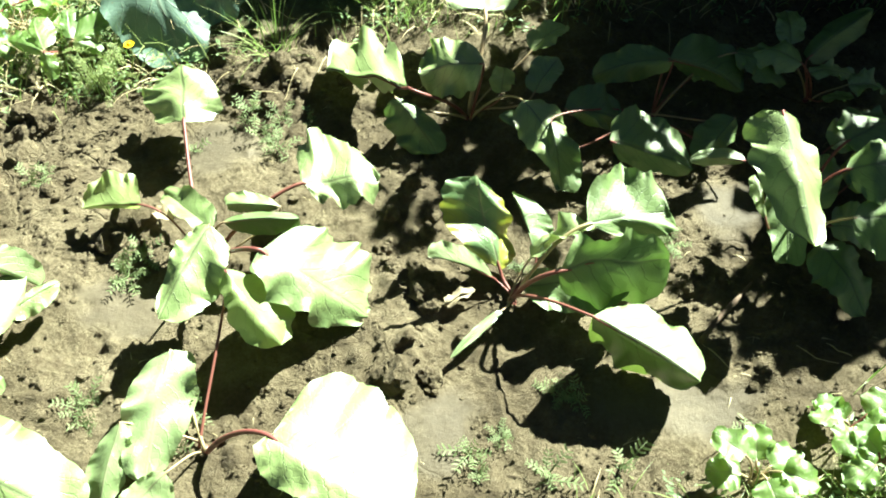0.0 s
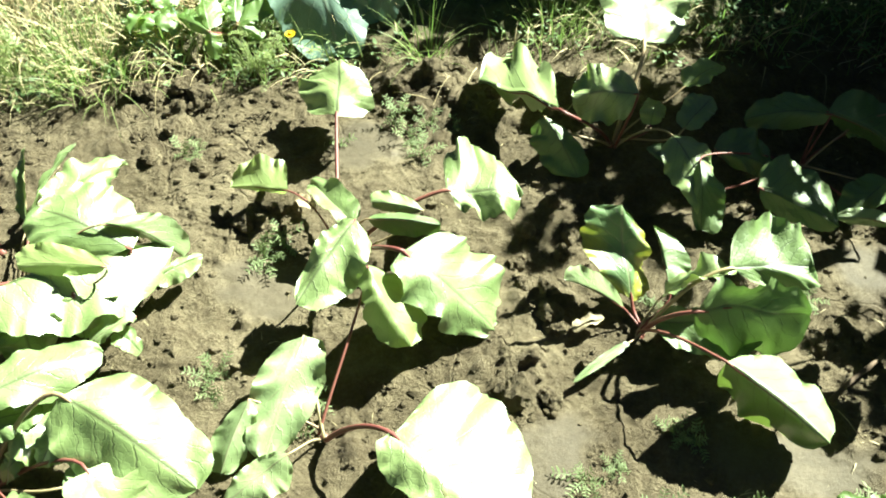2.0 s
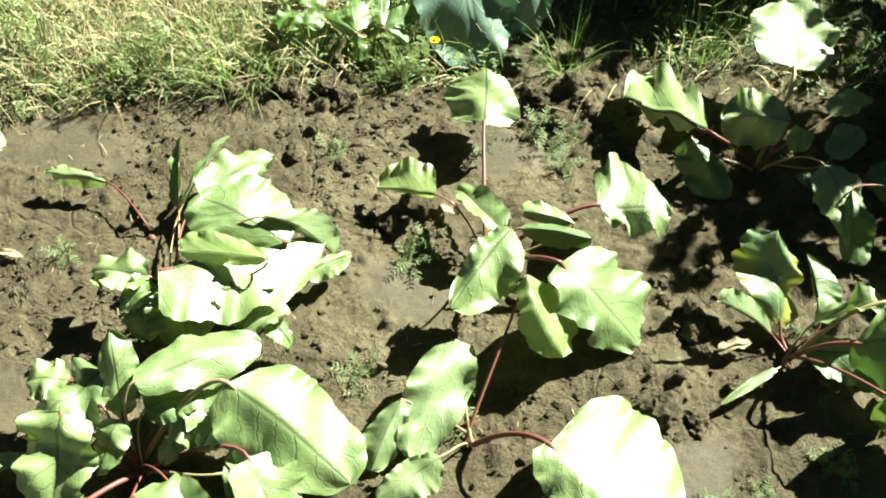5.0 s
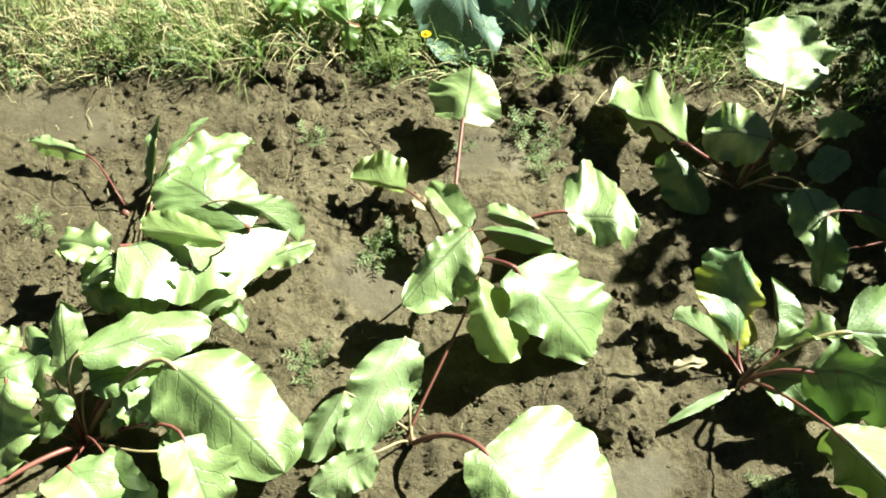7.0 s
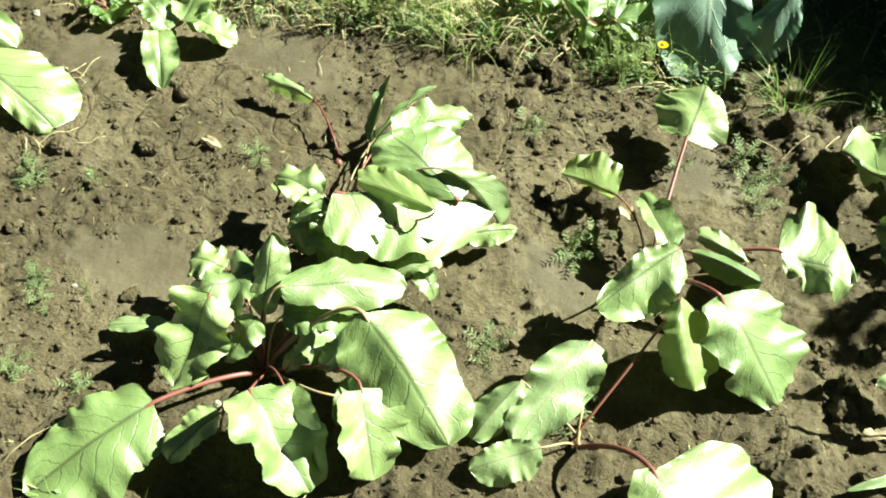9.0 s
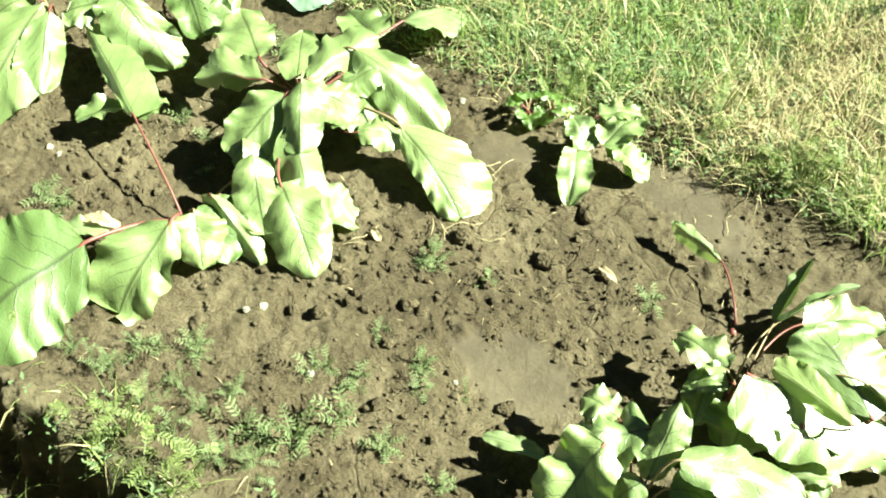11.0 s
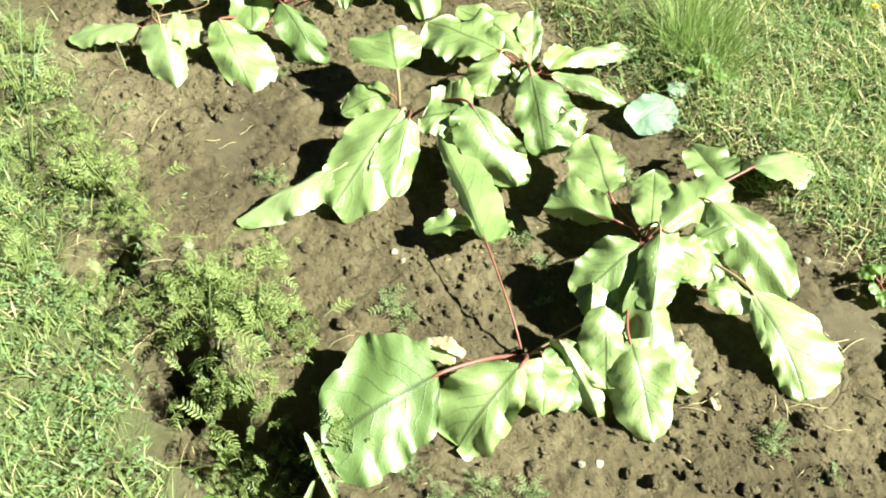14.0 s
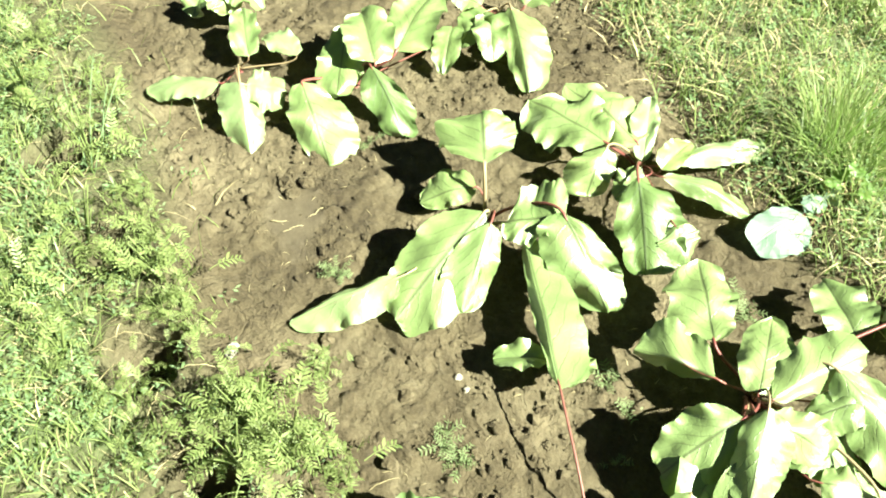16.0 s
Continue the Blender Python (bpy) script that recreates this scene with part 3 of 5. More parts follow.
beet_e = beet((-0.710, 0.717))
leaf(beet_e, (-0.688, 0.687, 0.140), (-0.499, 0.863, 0.070), 0.100, 0.025, edges=((-0.601, 0.763, 0.105), (-0.578, 0.641, 0.100)), belly=0.45)
leaf(beet_e, (-0.538, 0.805, 0.110), (-0.683, 0.826, 0.155), 0.108, 0.020, edges=((-0.599, 0.894, 0.130), (-0.657, 0.774, 0.125)), belly=0.50)
leaf(beet_e, (-0.581, 0.816, 0.145), (-0.487, 0.846, 0.045), 0.041, 0.050, tone="pale", edges=((-0.514, 0.868, 0.120), (-0.552, 0.840, 0.101)), belly=0.45)
leaf(beet_e, (-0.539, 0.742, 0.150), (-0.673, 0.725, 0.145), 0.043, 0.010, tone="yellow", edges=((-0.637, 0.763, 0.155), (-0.609, 0.722, 0.136)), belly=0.50)
leaf(beet_e, (-0.762, 0.865, 0.050), (-0.798, 0.975, 0.100), 0.025, 0.02, 30, 30)
leaf(beet_e, (-0.758, 0.868, 0.050), (-0.718, 0.998, 0.100), 0.023, 0.02, 30, 30)
leaf(beet_e, (-0.727, 0.883, 0.070), (-0.652, 1.015, 0.050), 0.062, 0.02, 0, 10)
leaf(beet_e, (-0.722, 0.696, 0.100), (-0.816, 0.688, 0.080), 0.057, 0.02, 0, 10)
leaf(beet_e, (-0.711, 0.690, 0.090), (-0.744, 0.646, 0.070), 0.040, 0.02, 0, 8)
leaf(beet_e, (-0.506, 0.783, 0.065), (-0.456, 0.853, 0.045), 0.030, 0.012, edges=((-0.484, 0.830, 0.064), (-0.476, 0.799, 0.045)), belly=0.50)
leaf(beet_e, (-0.505, 0.713, 0.070), (-0.557, 0.661, 0.060), 0.031, 0.02, 0, 20, "pale")
leaf(beet_e, (-0.531, 0.687, 0.060), (-0.492, 0.676, 0.030), 0.031, 0.02, 0, 10)
leaf(beet_e, (-0.651, 0.664, 0.110), (-0.630, 0.622, 0.060), 0.088, 0.02, 0, 0)
leaf(beet_e, (-0.588, 0.707, 0.110), (-0.578, 0.676, 0.050), 0.111, 0.03, 0, -10)
leaf(beet_e, (-0.734, 0.670, 0.080), (-0.699, 0.622, 0.040), 0.049, 0.02, 0, 0)

beet_w = beet((-0.636, 0.442))
leaf(beet_w, (-0.637, 0.502, 0.150), (-0.511, 0.628, 0.105), 0.068, 0.020, edges=((-0.605, 0.601, 0.125), (-0.557, 0.532, 0.115)), belly=0.50)
leaf(beet_w, (-0.657, 0.476, 0.090), (-0.699, 0.561, 0.165), 0.048, 0.010, edges=((-0.698, 0.505, 0.111), (-0.650, 0.535, 0.129)), belly=0.55)
leaf(beet_w, (-0.708, 0.524, 0.110), (-0.771, 0.418, 0.080), 0.084, 0.03, 0, -15)
leaf(beet_w, (-0.719, 0.444, 0.130), (-0.706, 0.332, 0.040), 0.090, 0.03, 10, -10)
leaf(beet_w, (-0.787, 0.405, 0.030), (-0.871, 0.353, 0.020), 0.025, 0.01, 0, 15, "pale")
leaf(beet_w, (-0.515, 0.535, 0.150), (-0.333, 0.484, 0.040), 0.121, 0.035, edges=((-0.410, 0.592, 0.095), (-0.479, 0.459, 0.085)), belly=0.42)
leaf(beet_w, (-0.592, 0.520, 0.090), (-0.503, 0.508, 0.050), 0.082, 0.02, 0, 0)
leaf(beet_w, (-0.462, 0.460, 0.100), (-0.393, 0.392, 0.020), 0.086, 0.03, 25, 15)
leaf(beet_w, (-0.592, 0.374, 0.090), (-0.449, 0.323, 0.030), 0.099, 0.03, 15, 20, stem=False)
leaf(beet_w, (-0.609, 0.329, 0.070), (-0.637, 0.247, 0.030), 0.045, 0.02, 0, 20)
leaf(beet_w, (-0.706, 0.294, 0.050), (-0.772, 0.105, 0.010), 0.124, 0.03, 10, -10)
leaf(beet_w, (-0.520, 0.511, 0.100), (-0.539, 0.463, 0.070), 0.036, 0.02, 0, 8)
leaf(beet_w, (-0.572, 0.473, 0.070), (-0.594, 0.444, 0.040), 0.028, 0.02, 0, 8)
leaf(beet_w, (-0.656, 0.466, 0.100), (-0.668, 0.402, 0.050), 0.043, 0.02, 0, -20)
leaf(beet_w, (-0.627, 0.487, 0.100), (-0.565, 0.539, 0.090), 0.052, 0.02, 0, -10, "dark")
leaf(beet_w, (-0.495, 0.438, 0.080), (-0.424, 0.471, 0.040), 0.072, 0.02, 0, -10, "dark")
leaf(beet_w, (-0.555, 0.406, 0.080), (-0.451, 0.339, 0.020), 0.054, 0.02, -20, 10)
leaf(beet_w, (-0.750, 0.503, 0.100), (-0.811, 0.487, 0.090), 0.054, 0.02, 0, -10)

beet_f = beet((-0.801, 0.823))
leaf(beet_f, (-0.903, 0.885, 0.050), (-1.016, 0.875, 0.050), 0.030, 0.012, tone="pale", edges=((-0.972, 0.892, 0.059), (-0.966, 0.877, 0.026)), belly=0.50)

beet_h = beet((-1.293, 0.906))
leaf(beet_h, (-1.253, 0.855, 0.050), (-1.174, 0.774, 0.010), 0.055, 0.02, 10, 15)
leaf(beet_h, (-1.219, 0.923, 0.050), (-1.136, 0.932, 0.020), 0.054, 0.02, 0, 8)
leaf(beet_h, (-1.241, 0.869, 0.050), (-1.315, 0.893, 0.070), 0.051, 0.01, 0, 8)
leaf(beet_h, (-1.230, 0.893, 0.060), (-1.238, 0.998, 0.070), 0.062, 0.02, 0, 8)
leaf(beet_h, (-1.237, 0.926, 0.050), (-1.151, 0.930, 0.010), 0.050, 0.02, 0, 8)
leaf(beet_h, (-1.297, 0.946, 0.060), (-1.256, 1.025, 0.050), 0.059, 0.02, 0, 8)

beet_b = beet((-1.684, 0.504))
leaf(beet_b, (-1.743, 0.447, 0.115), (-1.917, 0.493, 0.100), 0.097, 0.015, edges=((-1.841, 0.402, 0.095), (-1.817, 0.520, 0.105)), belly=0.50)
leaf(beet_b, (-1.670, 0.418, 0.125), (-1.768, 0.323, 0.100), 0.067, 0.020, edges=((-1.787, 0.407, 0.119), (-1.720, 0.365, 0.096)), belly=0.45)
leaf(beet_b, (-1.621, 0.464, 0.140), (-1.753, 0.550, 0.130), 0.071, 0.015, edges=((-1.708, 0.469, 0.130), (-1.666, 0.547, 0.135)), belly=0.55)
leaf(beet_b, (-1.602, 0.477, 0.145), (-1.650, 0.663, 0.135), 0.071, 0.020, edges=((-1.697, 0.581, 0.140), (-1.611, 0.587, 0.121)), belly=0.50)
leaf(beet_b, (-1.717, 0.698, 0.070), (-1.854, 0.710, 0.050), 0.081, 0.02, 0, 8)
leaf(beet_b, (-1.721, 0.765, 0.090), (-1.750, 0.940, 0.030), 0.103, 0.03, 20, -20, "pale")
leaf(beet_b, (-1.625, 0.590, 0.155), (-1.437, 0.672, 0.045), 0.085, 0.050, edges=((-1.535, 0.685, 0.119), (-1.521, 0.588, 0.081)), belly=0.50)
leaf(beet_b, (-1.567, 0.628, 0.130), (-1.571, 0.516, 0.100), 0.062, 0.05, 0, -20)
leaf(beet_b, (-1.582, 0.423, 0.150), (-1.560, 0.292, 0.070), 0.090, 0.020, edges=((-1.622, 0.340, 0.129), (-1.521, 0.358, 0.086)), belly=0.45)
leaf(beet_b, (-1.599, 0.428, 0.100), (-1.490, 0.312, 0.060), 0.085, 0.02, 0, 10)
leaf(beet_b, (-1.576, 0.452, 0.175), (-1.461, 0.379, 0.120), 0.068, 0.020, edges=((-1.538, 0.386, 0.130), (-1.507, 0.464, 0.140)), belly=0.50)
leaf(beet_b, (-1.530, 0.403, 0.140), (-1.308, 0.324, 0.012), 0.072, 0.045, edges=((-1.436, 0.319, 0.070), (-1.421, 0.406, 0.075)), belly=0.42)
leaf(beet_b, (-1.434, 0.323, 0.100), (-1.282, 0.301, 0.010), 0.098, 0.03, -10, -15)
leaf(beet_b, (-1.565, 0.437, 0.165), (-1.515, 0.537, 0.100), 0.070, 0.020, edges=((-1.572, 0.523, 0.139), (-1.524, 0.455, 0.116)), belly=0.45)
leaf(beet_b, (-1.584, 0.514, 0.080), (-1.486, 0.586, 0.050), 0.102, 0.02, 0, 0, "dark")
leaf(beet_b, (-1.445, 0.579, 0.100), (-1.260, 0.590, 0.012), 0.102, 0.035, edges=((-1.320, 0.678, 0.060), (-1.337, 0.553, 0.045)), belly=0.48)
leaf(beet_b, (-1.481, 0.509, 0.090), (-1.434, 0.588, 0.060), 0.058, 0.03, 0, -12)
leaf(beet_b, (-1.421, 0.387, 0.060), (-1.340, 0.424, 0.010), 0.063, 0.02, 0, -10, "pale")

beet_g = beet((-1.517, 0.172))
leaf(beet_g, (-1.495, -0.008, 0.090), (-1.459, -0.228, 0.045), 0.184, 0.025, tone="dark", edges=((-1.599, -0.109, 0.098), (-1.384, -0.117, 0.022)), belly=0.52)
leaf(beet_g, (-1.456, 0.131, 0.100), (-1.397, -0.011, 0.005), 0.117, 0.030, edges=((-1.498, -0.001, 0.054), (-1.378, 0.075, 0.026)), belly=0.50)
leaf(beet_g, (-1.535, 0.039, 0.040), (-1.615, -0.031, 0.030), 0.032, 0.02, 0, 20, "pale")
leaf(beet_g, (-1.542, 0.061, 0.040), (-1.597, 0.015, 0.040), 0.026, 0.02, 0, 20, "dry")
leaf(beet_g, (-1.728, 0.181, 0.100), (-2.059, 0.218, 0.085), 0.072, 0.012, edges=((-1.859, 0.180, 0.085), (-1.830, 0.264, 0.075)), belly=0.30)
leaf(beet_g, (-1.810, 0.186, 0.060), (-1.847, 0.101, 0.040), 0.047, 0.02, 0, 20, stem=False)
leaf(beet_g, (-1.756, 0.193, 0.070), (-1.790, 0.262, 0.060), 0.042, 0.01, 0, 8, stem=False)
leaf(beet_g, (-1.461, 0.172, 0.090), (-1.397, 0.147, 0.020), 0.087, 0.03, 0, -10)
leaf(beet_g, (-1.498, 0.306, 0.125), (-1.387, 0.263, 0.045), 0.071, 0.020, edges=((-1.468, 0.244, 0.085), (-1.425, 0.320, 0.080)), belly=0.50)
leaf(beet_g, (-1.481, 0.211, 0.095), (-1.358, 0.235, 0.010), 0.055, 0.020, edges=((-1.455, 0.199, 0.050), (-1.408, 0.249, 0.055)), belly=0.50)
leaf(beet_g, (-1.485, 0.230, 0.080), (-1.383, 0.184, 0.020), 0.068, 0.02, 0, -5, "dark")

beet_c = beet((-2.187, 0.177))
leaf(beet_c, (-2.100, 0.153, 0.135), (-1.978, -0.046, 0.030), 0.125, 0.025, edges=((-2.104, 0.011, 0.099), (-1.969, 0.076, 0.056)), belly=0.45)
leaf(beet_c, (-2.071, 0.156, 0.135), (-1.958, 0.076, 0.040), 0.080, 0.025, edges=((-2.028, 0.056, 0.090), (-2.018, 0.154, 0.080)), belly=0.45)
leaf(beet_c, (-2.035, -0.025, 0.080), (-2.035, -0.235, 0.010), 0.054, 0.015, tone="pale", edges=((-2.053, -0.113, 0.054), (-1.993, -0.098, 0.031)), belly=0.40)
leaf(beet_c, (-2.206, 0.161, 0.090), (-2.227, 0.054, 0.050), 0.066, 0.020, edges=((-2.276, 0.116, 0.084), (-2.201, 0.116, 0.051)), belly=0.50)
leaf(beet_c, (-2.204, 0.178, 0.150), (-2.325, 0.204, 0.165), 0.123, 0.012, edges=((-2.324, 0.112, 0.145), (-2.277, 0.258, 0.150)), belly=0.55)
leaf(beet_c, (-2.054, 0.293, 0.130), (-2.084, 0.185, 0.110), 0.111, 0.015, edges=((-2.142, 0.284, 0.144), (-2.031, 0.215, 0.101)), belly=0.50)
leaf(beet_c, (-2.050, 0.285, 0.145), (-1.895, 0.324, 0.035), 0.108, 0.030, edges=((-2.007, 0.236, 0.085), (-1.953, 0.358, 0.090)), belly=0.50)

beet_d = beet((-2.240, 0.512))
leaf(beet_d, (-2.109, 0.449, 0.130), (-1.954, 0.418, 0.040), 0.103, 0.030, tone="dark", edges=((-2.043, 0.387, 0.085), (-1.998, 0.506, 0.090)), belly=0.50)
leaf(beet_d, (-2.005, 0.485, 0.100), (-1.949, 0.492, 0.050), 0.066, 0.03, 0, -15)
leaf(beet_d, (-2.242, 0.437, 0.100), (-2.416, 0.328, 0.090), 0.116, 0.020, edges=((-2.310, 0.319, 0.076), (-2.360, 0.450, 0.104)), belly=0.60)
leaf(beet_d, (-2.213, 0.425, 0.120), (-2.152, 0.368, 0.060), 0.077, 0.020, edges=((-2.210, 0.340, 0.085), (-2.170, 0.427, 0.080)), belly=0.50)
leaf(beet_d, (-2.239, 0.499, 0.090), (-2.437, 0.412, 0.095), 0.090, 0.020, edges=((-2.306, 0.422, 0.076), (-2.340, 0.526, 0.099)), belly=0.50)
leaf(beet_d, (-2.202, 0.499, 0.070), (-2.333, 0.562, 0.110), 0.044, 0.012, tone="pale", edges=((-2.283, 0.501, 0.100), (-2.260, 0.551, 0.095)), belly=0.50)
leaf(beet_d, (-2.183, 0.561, 0.070), (-2.202, 0.785, 0.030), 0.041, 0.030, tone="pale", edges=((-2.218, 0.681, 0.064), (-2.174, 0.673, 0.041)), belly=0.55)
leaf(beet_d, (-2.145, 0.517, 0.080), (-2.057, 0.671, 0.020), 0.039, 0.030, edges=((-2.124, 0.618, 0.055), (-2.083, 0.596, 0.040)), belly=0.55)
leaf(beet_d, (-2.129, 0.473, 0.110), (-2.115, 0.408, 0.080), 0.052, 0.02, 0, 8)
leaf(beet_d, (-2.164, 0.522, 0.080), (-2.233, 0.616, 0.060), 0.047, 0.02, 0, 20, "yellow")

beet_i = beet((-2.795, -0.260))
leaf(beet_i, (-2.678, -0.302, 0.070), (-2.741, -0.464, 0.040), 0.048, 0.020, tone="pale", edges=((-2.727, -0.373, 0.064), (-2.672, -0.390, 0.045)), belly=0.45)
leaf(beet_i, (-2.635, -0.256, 0.095), (-2.499, -0.262, 0.008), 0.082, 0.030, tone="pale", edges=((-2.617, -0.313, 0.050), (-2.589, -0.216, 0.050)), belly=0.40)
leaf(beet_i, (-2.629, -0.243, 0.090), (-2.624, -0.164, 0.050), 0.088, 0.020, tone="pale", edges=((-2.680, -0.198, 0.079), (-2.576, -0.218, 0.056)), belly=0.50)
leaf(beet_i, (-2.776, -0.232, 0.050), (-2.918, -0.225, 0.080), 0.058, 0.02, 0, 8)
leaf(beet_i, (-2.749, -0.124, 0.050), (-2.843, -0.185, 0.050), 0.058, 0.02, 0, 10, "pale")

beet_j = beet((-2.670, -0.006))
leaf(beet_j, (-2.597, -0.126, 0.095), (-2.423, -0.103, 0.005), 0.111, 0.030, edges=((-2.531, -0.165, 0.050), (-2.502, -0.030, 0.045)), belly=0.50)
leaf(beet_j, (-2.735, -0.004, 0.120), (-2.574, -0.055, 0.060), 0.082, 0.020, edges=((-2.653, -0.090, 0.080), (-2.637, 0.011, 0.085)), belly=0.55)
leaf(beet_j, (-2.598, 0.037, 0.110), (-2.756, 0.036, 0.130), 0.095, 0.03, 0, 8)
leaf(beet_j, (-2.639, 0.091, 0.100), (-2.779, 0.203, 0.120), 0.110, 0.03, 0, 8)
leaf(beet_j, (-2.599, 0.026, 0.105), (-2.456, 0.065, 0.020), 0.078, 0.030, tone="dark", edges=((-2.532, 0.001, 0.050), (-2.498, 0.092, 0.060)), belly=0.50)
leaf(beet_j, (-2.711, 0.234, 0.080), (-2.615, 0.186, 0.030), 0.057, 0.03, 0, 8)

beet_n = beet((-2.800, 0.361))
leaf(beet_n, (-2.721, 0.372, 0.100), (-2.504, 0.354, 0.030), 0.081, 0.030, edges=((-2.625, 0.333, 0.060), (-2.604, 0.432, 0.060)), belly=0.50)
leaf(beet_n, (-2.701, 0.319, 0.100), (-2.602, 0.298, 0.050), 0.067, 0.03, 0, 8)
leaf(beet_n, (-2.720, 0.316, 0.100), (-2.671, 0.241, 0.050), 0.065, 0.03, 0, 8)
leaf(beet_n, (-2.744, 0.307, 0.100), (-2.808, 0.242, 0.100), 0.069, 0.03, 0, 8)
leaf(beet_n, (-2.715, 0.405, 0.100), (-2.759, 0.485, 0.100), 0.082, 0.03, 0, 8)

beet_x = beet((-3.123, -0.287))
leaf(beet_x, (-2.990, -0.273, 0.080), (-2.947, -0.256, 0.050), 0.086, 0.03, 0, 8)
leaf(beet_x, (-2.997, -0.259, 0.080), (-2.946, -0.174, 0.050), 0.072, 0.03, 0, 8)
leaf(beet_x, (-3.039, -0.301, 0.060), (-2.991, -0.352, 0.030), 0.073, 0.03, 0, 8)

beet_r = beet((0.237, 0.866))
leaf(beet_r, (0.217, 0.905, 0.035), (0.177, 1.004, 0.135), 0.091, 0.020, tone="yellowed", edges=((0.127, 0.961, 0.104), (0.231, 0.969, 0.061)), belly=0.55)
leaf(beet_r, (0.207, 0.890, 0.030), (0.111, 0.880, 0.095), 0.027, 0.020, tone="pale", edges=((0.150, 0.907, 0.094), (0.155, 0.890, 0.066)), belly=0.50)
leaf(beet_r, (0.272, 0.919, 0.050), (0.234, 1.007, 0.095), 0.035, 0.015, tone="dark", edges=((0.253, 0.969, 0.070), (0.297, 0.969, 0.065)), belly=0.60)
leaf(beet_r, (0.264, 0.913, 0.050), (0.355, 0.923, 0.120), 0.045, 0.03, 30, 25)
leaf(beet_r, (0.346, 0.925, 0.125), (0.469, 0.966, 0.105), 0.098, 0.008, tone="dark", edges=((0.395, 1.020, 0.148), (0.454, 0.936, 0.082)), belly=0.50)
leaf(beet_r, (0.302, 0.847, 0.115), (0.460, 0.872, 0.110), 0.122, 0.012, tone="dark", edges=((0.381, 0.889, 0.161), (0.383, 0.840, 0.018)), belly=0.50)
leaf(beet_r, (0.346, 0.769, 0.120), (0.492, 0.693, 0.080), 0.080, 0.020, edges=((0.460, 0.804, 0.064), (0.400, 0.756, 0.002)), belly=0.50)
leaf(beet_r, (0.221, 0.837, 0.020), (0.147, 0.759, 0.010), 0.012, 0.01, 0, 20, "pale")
# low hidden leaf, enlarged to fill a gap in the plant's shadow
leaf(beet_r, (0.253, 0.873, 0.035), (0.407, 0.870, 0.055), 0.063, 0.015, tone="dark", edges=((0.324, 0.895, 0.060), (0.330, 0.818, 0.050)), belly=0.45)

beet_o = beet((0.157, 1.245))
leaf(beet_o, (0.060, 1.213, 0.110), (-0.089, 1.299, 0.060), 0.103, 0.020, edges=((-0.019, 1.393, 0.065), (-0.012, 1.266, 0.070)), belly=0.45)
leaf(beet_o, (0.185, 1.247, 0.135), (0.077, 1.250, 0.110), 0.081, 0.015, edges=((0.123, 1.307, 0.134), (0.132, 1.224, 0.076)), belly=0.50)
leaf(beet_o, (0.036, 1.221, 0.080), (0.107, 1.152, 0.015), 0.068, 0.020, tone="dark", edges=((0.026, 1.184, 0.030), (0.109, 1.190, 0.045)), belly=0.60)
leaf(beet_o, (0.185, 1.384, 0.130), (0.157, 1.549, 0.140), 0.132, 0.01, 0, 4, "pale")
leaf(beet_o, (0.216, 1.253, 0.060), (0.221, 1.303, 0.070), 0.034, 0.01, 0, 10, "yellow")
leaf(beet_o, (0.272, 1.245, 0.070), (0.313, 1.305, 0.090), 0.046, 0.02, 0, 8)
leaf(beet_o, (0.251, 1.197, 0.100), (0.344, 1.077, 0.030), 0.063, 0.04, 0, -15)
leaf(beet_o, (0.269, 1.359, 0.060), (0.331, 1.412, 0.070), 0.044, 0.02, 0, 10)

beet_s = beet((0.475, 1.246))
leaf(beet_s, (0.393, 1.119, 0.090), (0.526, 1.092, 0.055), 0.081, 0.015, tone="dark", edges=((0.448, 1.185, 0.094), (0.447, 1.094, 0.051)), belly=0.45)
leaf(beet_s, (0.323, 1.204, 0.075), (0.419, 1.201, 0.050), 0.063, 0.015, tone="dark", edges=((0.377, 1.251, 0.084), (0.393, 1.188, 0.041)), belly=0.50)
leaf(beet_s, (0.504, 1.283, 0.110), (0.375, 1.297, 0.060), 0.050, 0.030, tone="dark", edges=((0.433, 1.330, 0.099), (0.441, 1.278, 0.066)), belly=0.50)
leaf(beet_s, (0.497, 1.288, 0.110), (0.630, 1.273, 0.050), 0.064, 0.030, tone="dark", edges=((0.582, 1.352, 0.104), (0.546, 1.289, 0.071)), belly=0.50)
leaf(beet_s, (0.613, 1.315, 0.100), (0.705, 1.290, 0.050), 0.051, 0.04, 0, -20, "dark")
leaf(beet_s, (0.604, 1.193, 0.070), (0.544, 1.128, 0.030), 0.047, 0.015, tone="dark", edges=((0.550, 1.192, 0.050), (0.593, 1.153, 0.040)), belly=0.45)
leaf(beet_s, (0.614, 1.117, 0.050), (0.524, 1.115, 0.050), 0.023, 0.012, tone="pale", edges=((0.572, 1.134, 0.060), (0.571, 1.113, 0.041)), belly=0.50)
leaf(beet_s, (0.297, 1.150, 0.100), (0.315, 1.065, 0.030), 0.044, 0.030, tone="dark", edges=((0.293, 1.104, 0.060), (0.347, 1.101, 0.060)), belly=0.50)
leaf(beet_s, (0.546, 1.304, 0.050), (0.594, 1.315, 0.050), 0.029, 0.02, 0, 10, "yellow")
leaf(beet_s, (0.304, 1.143, 0.050), (0.213, 1.182, 0.080), 0.034, 0.012, tone="dark", edges=((0.248, 1.157, 0.070), (0.282, 1.180, 0.080)), belly=0.50)

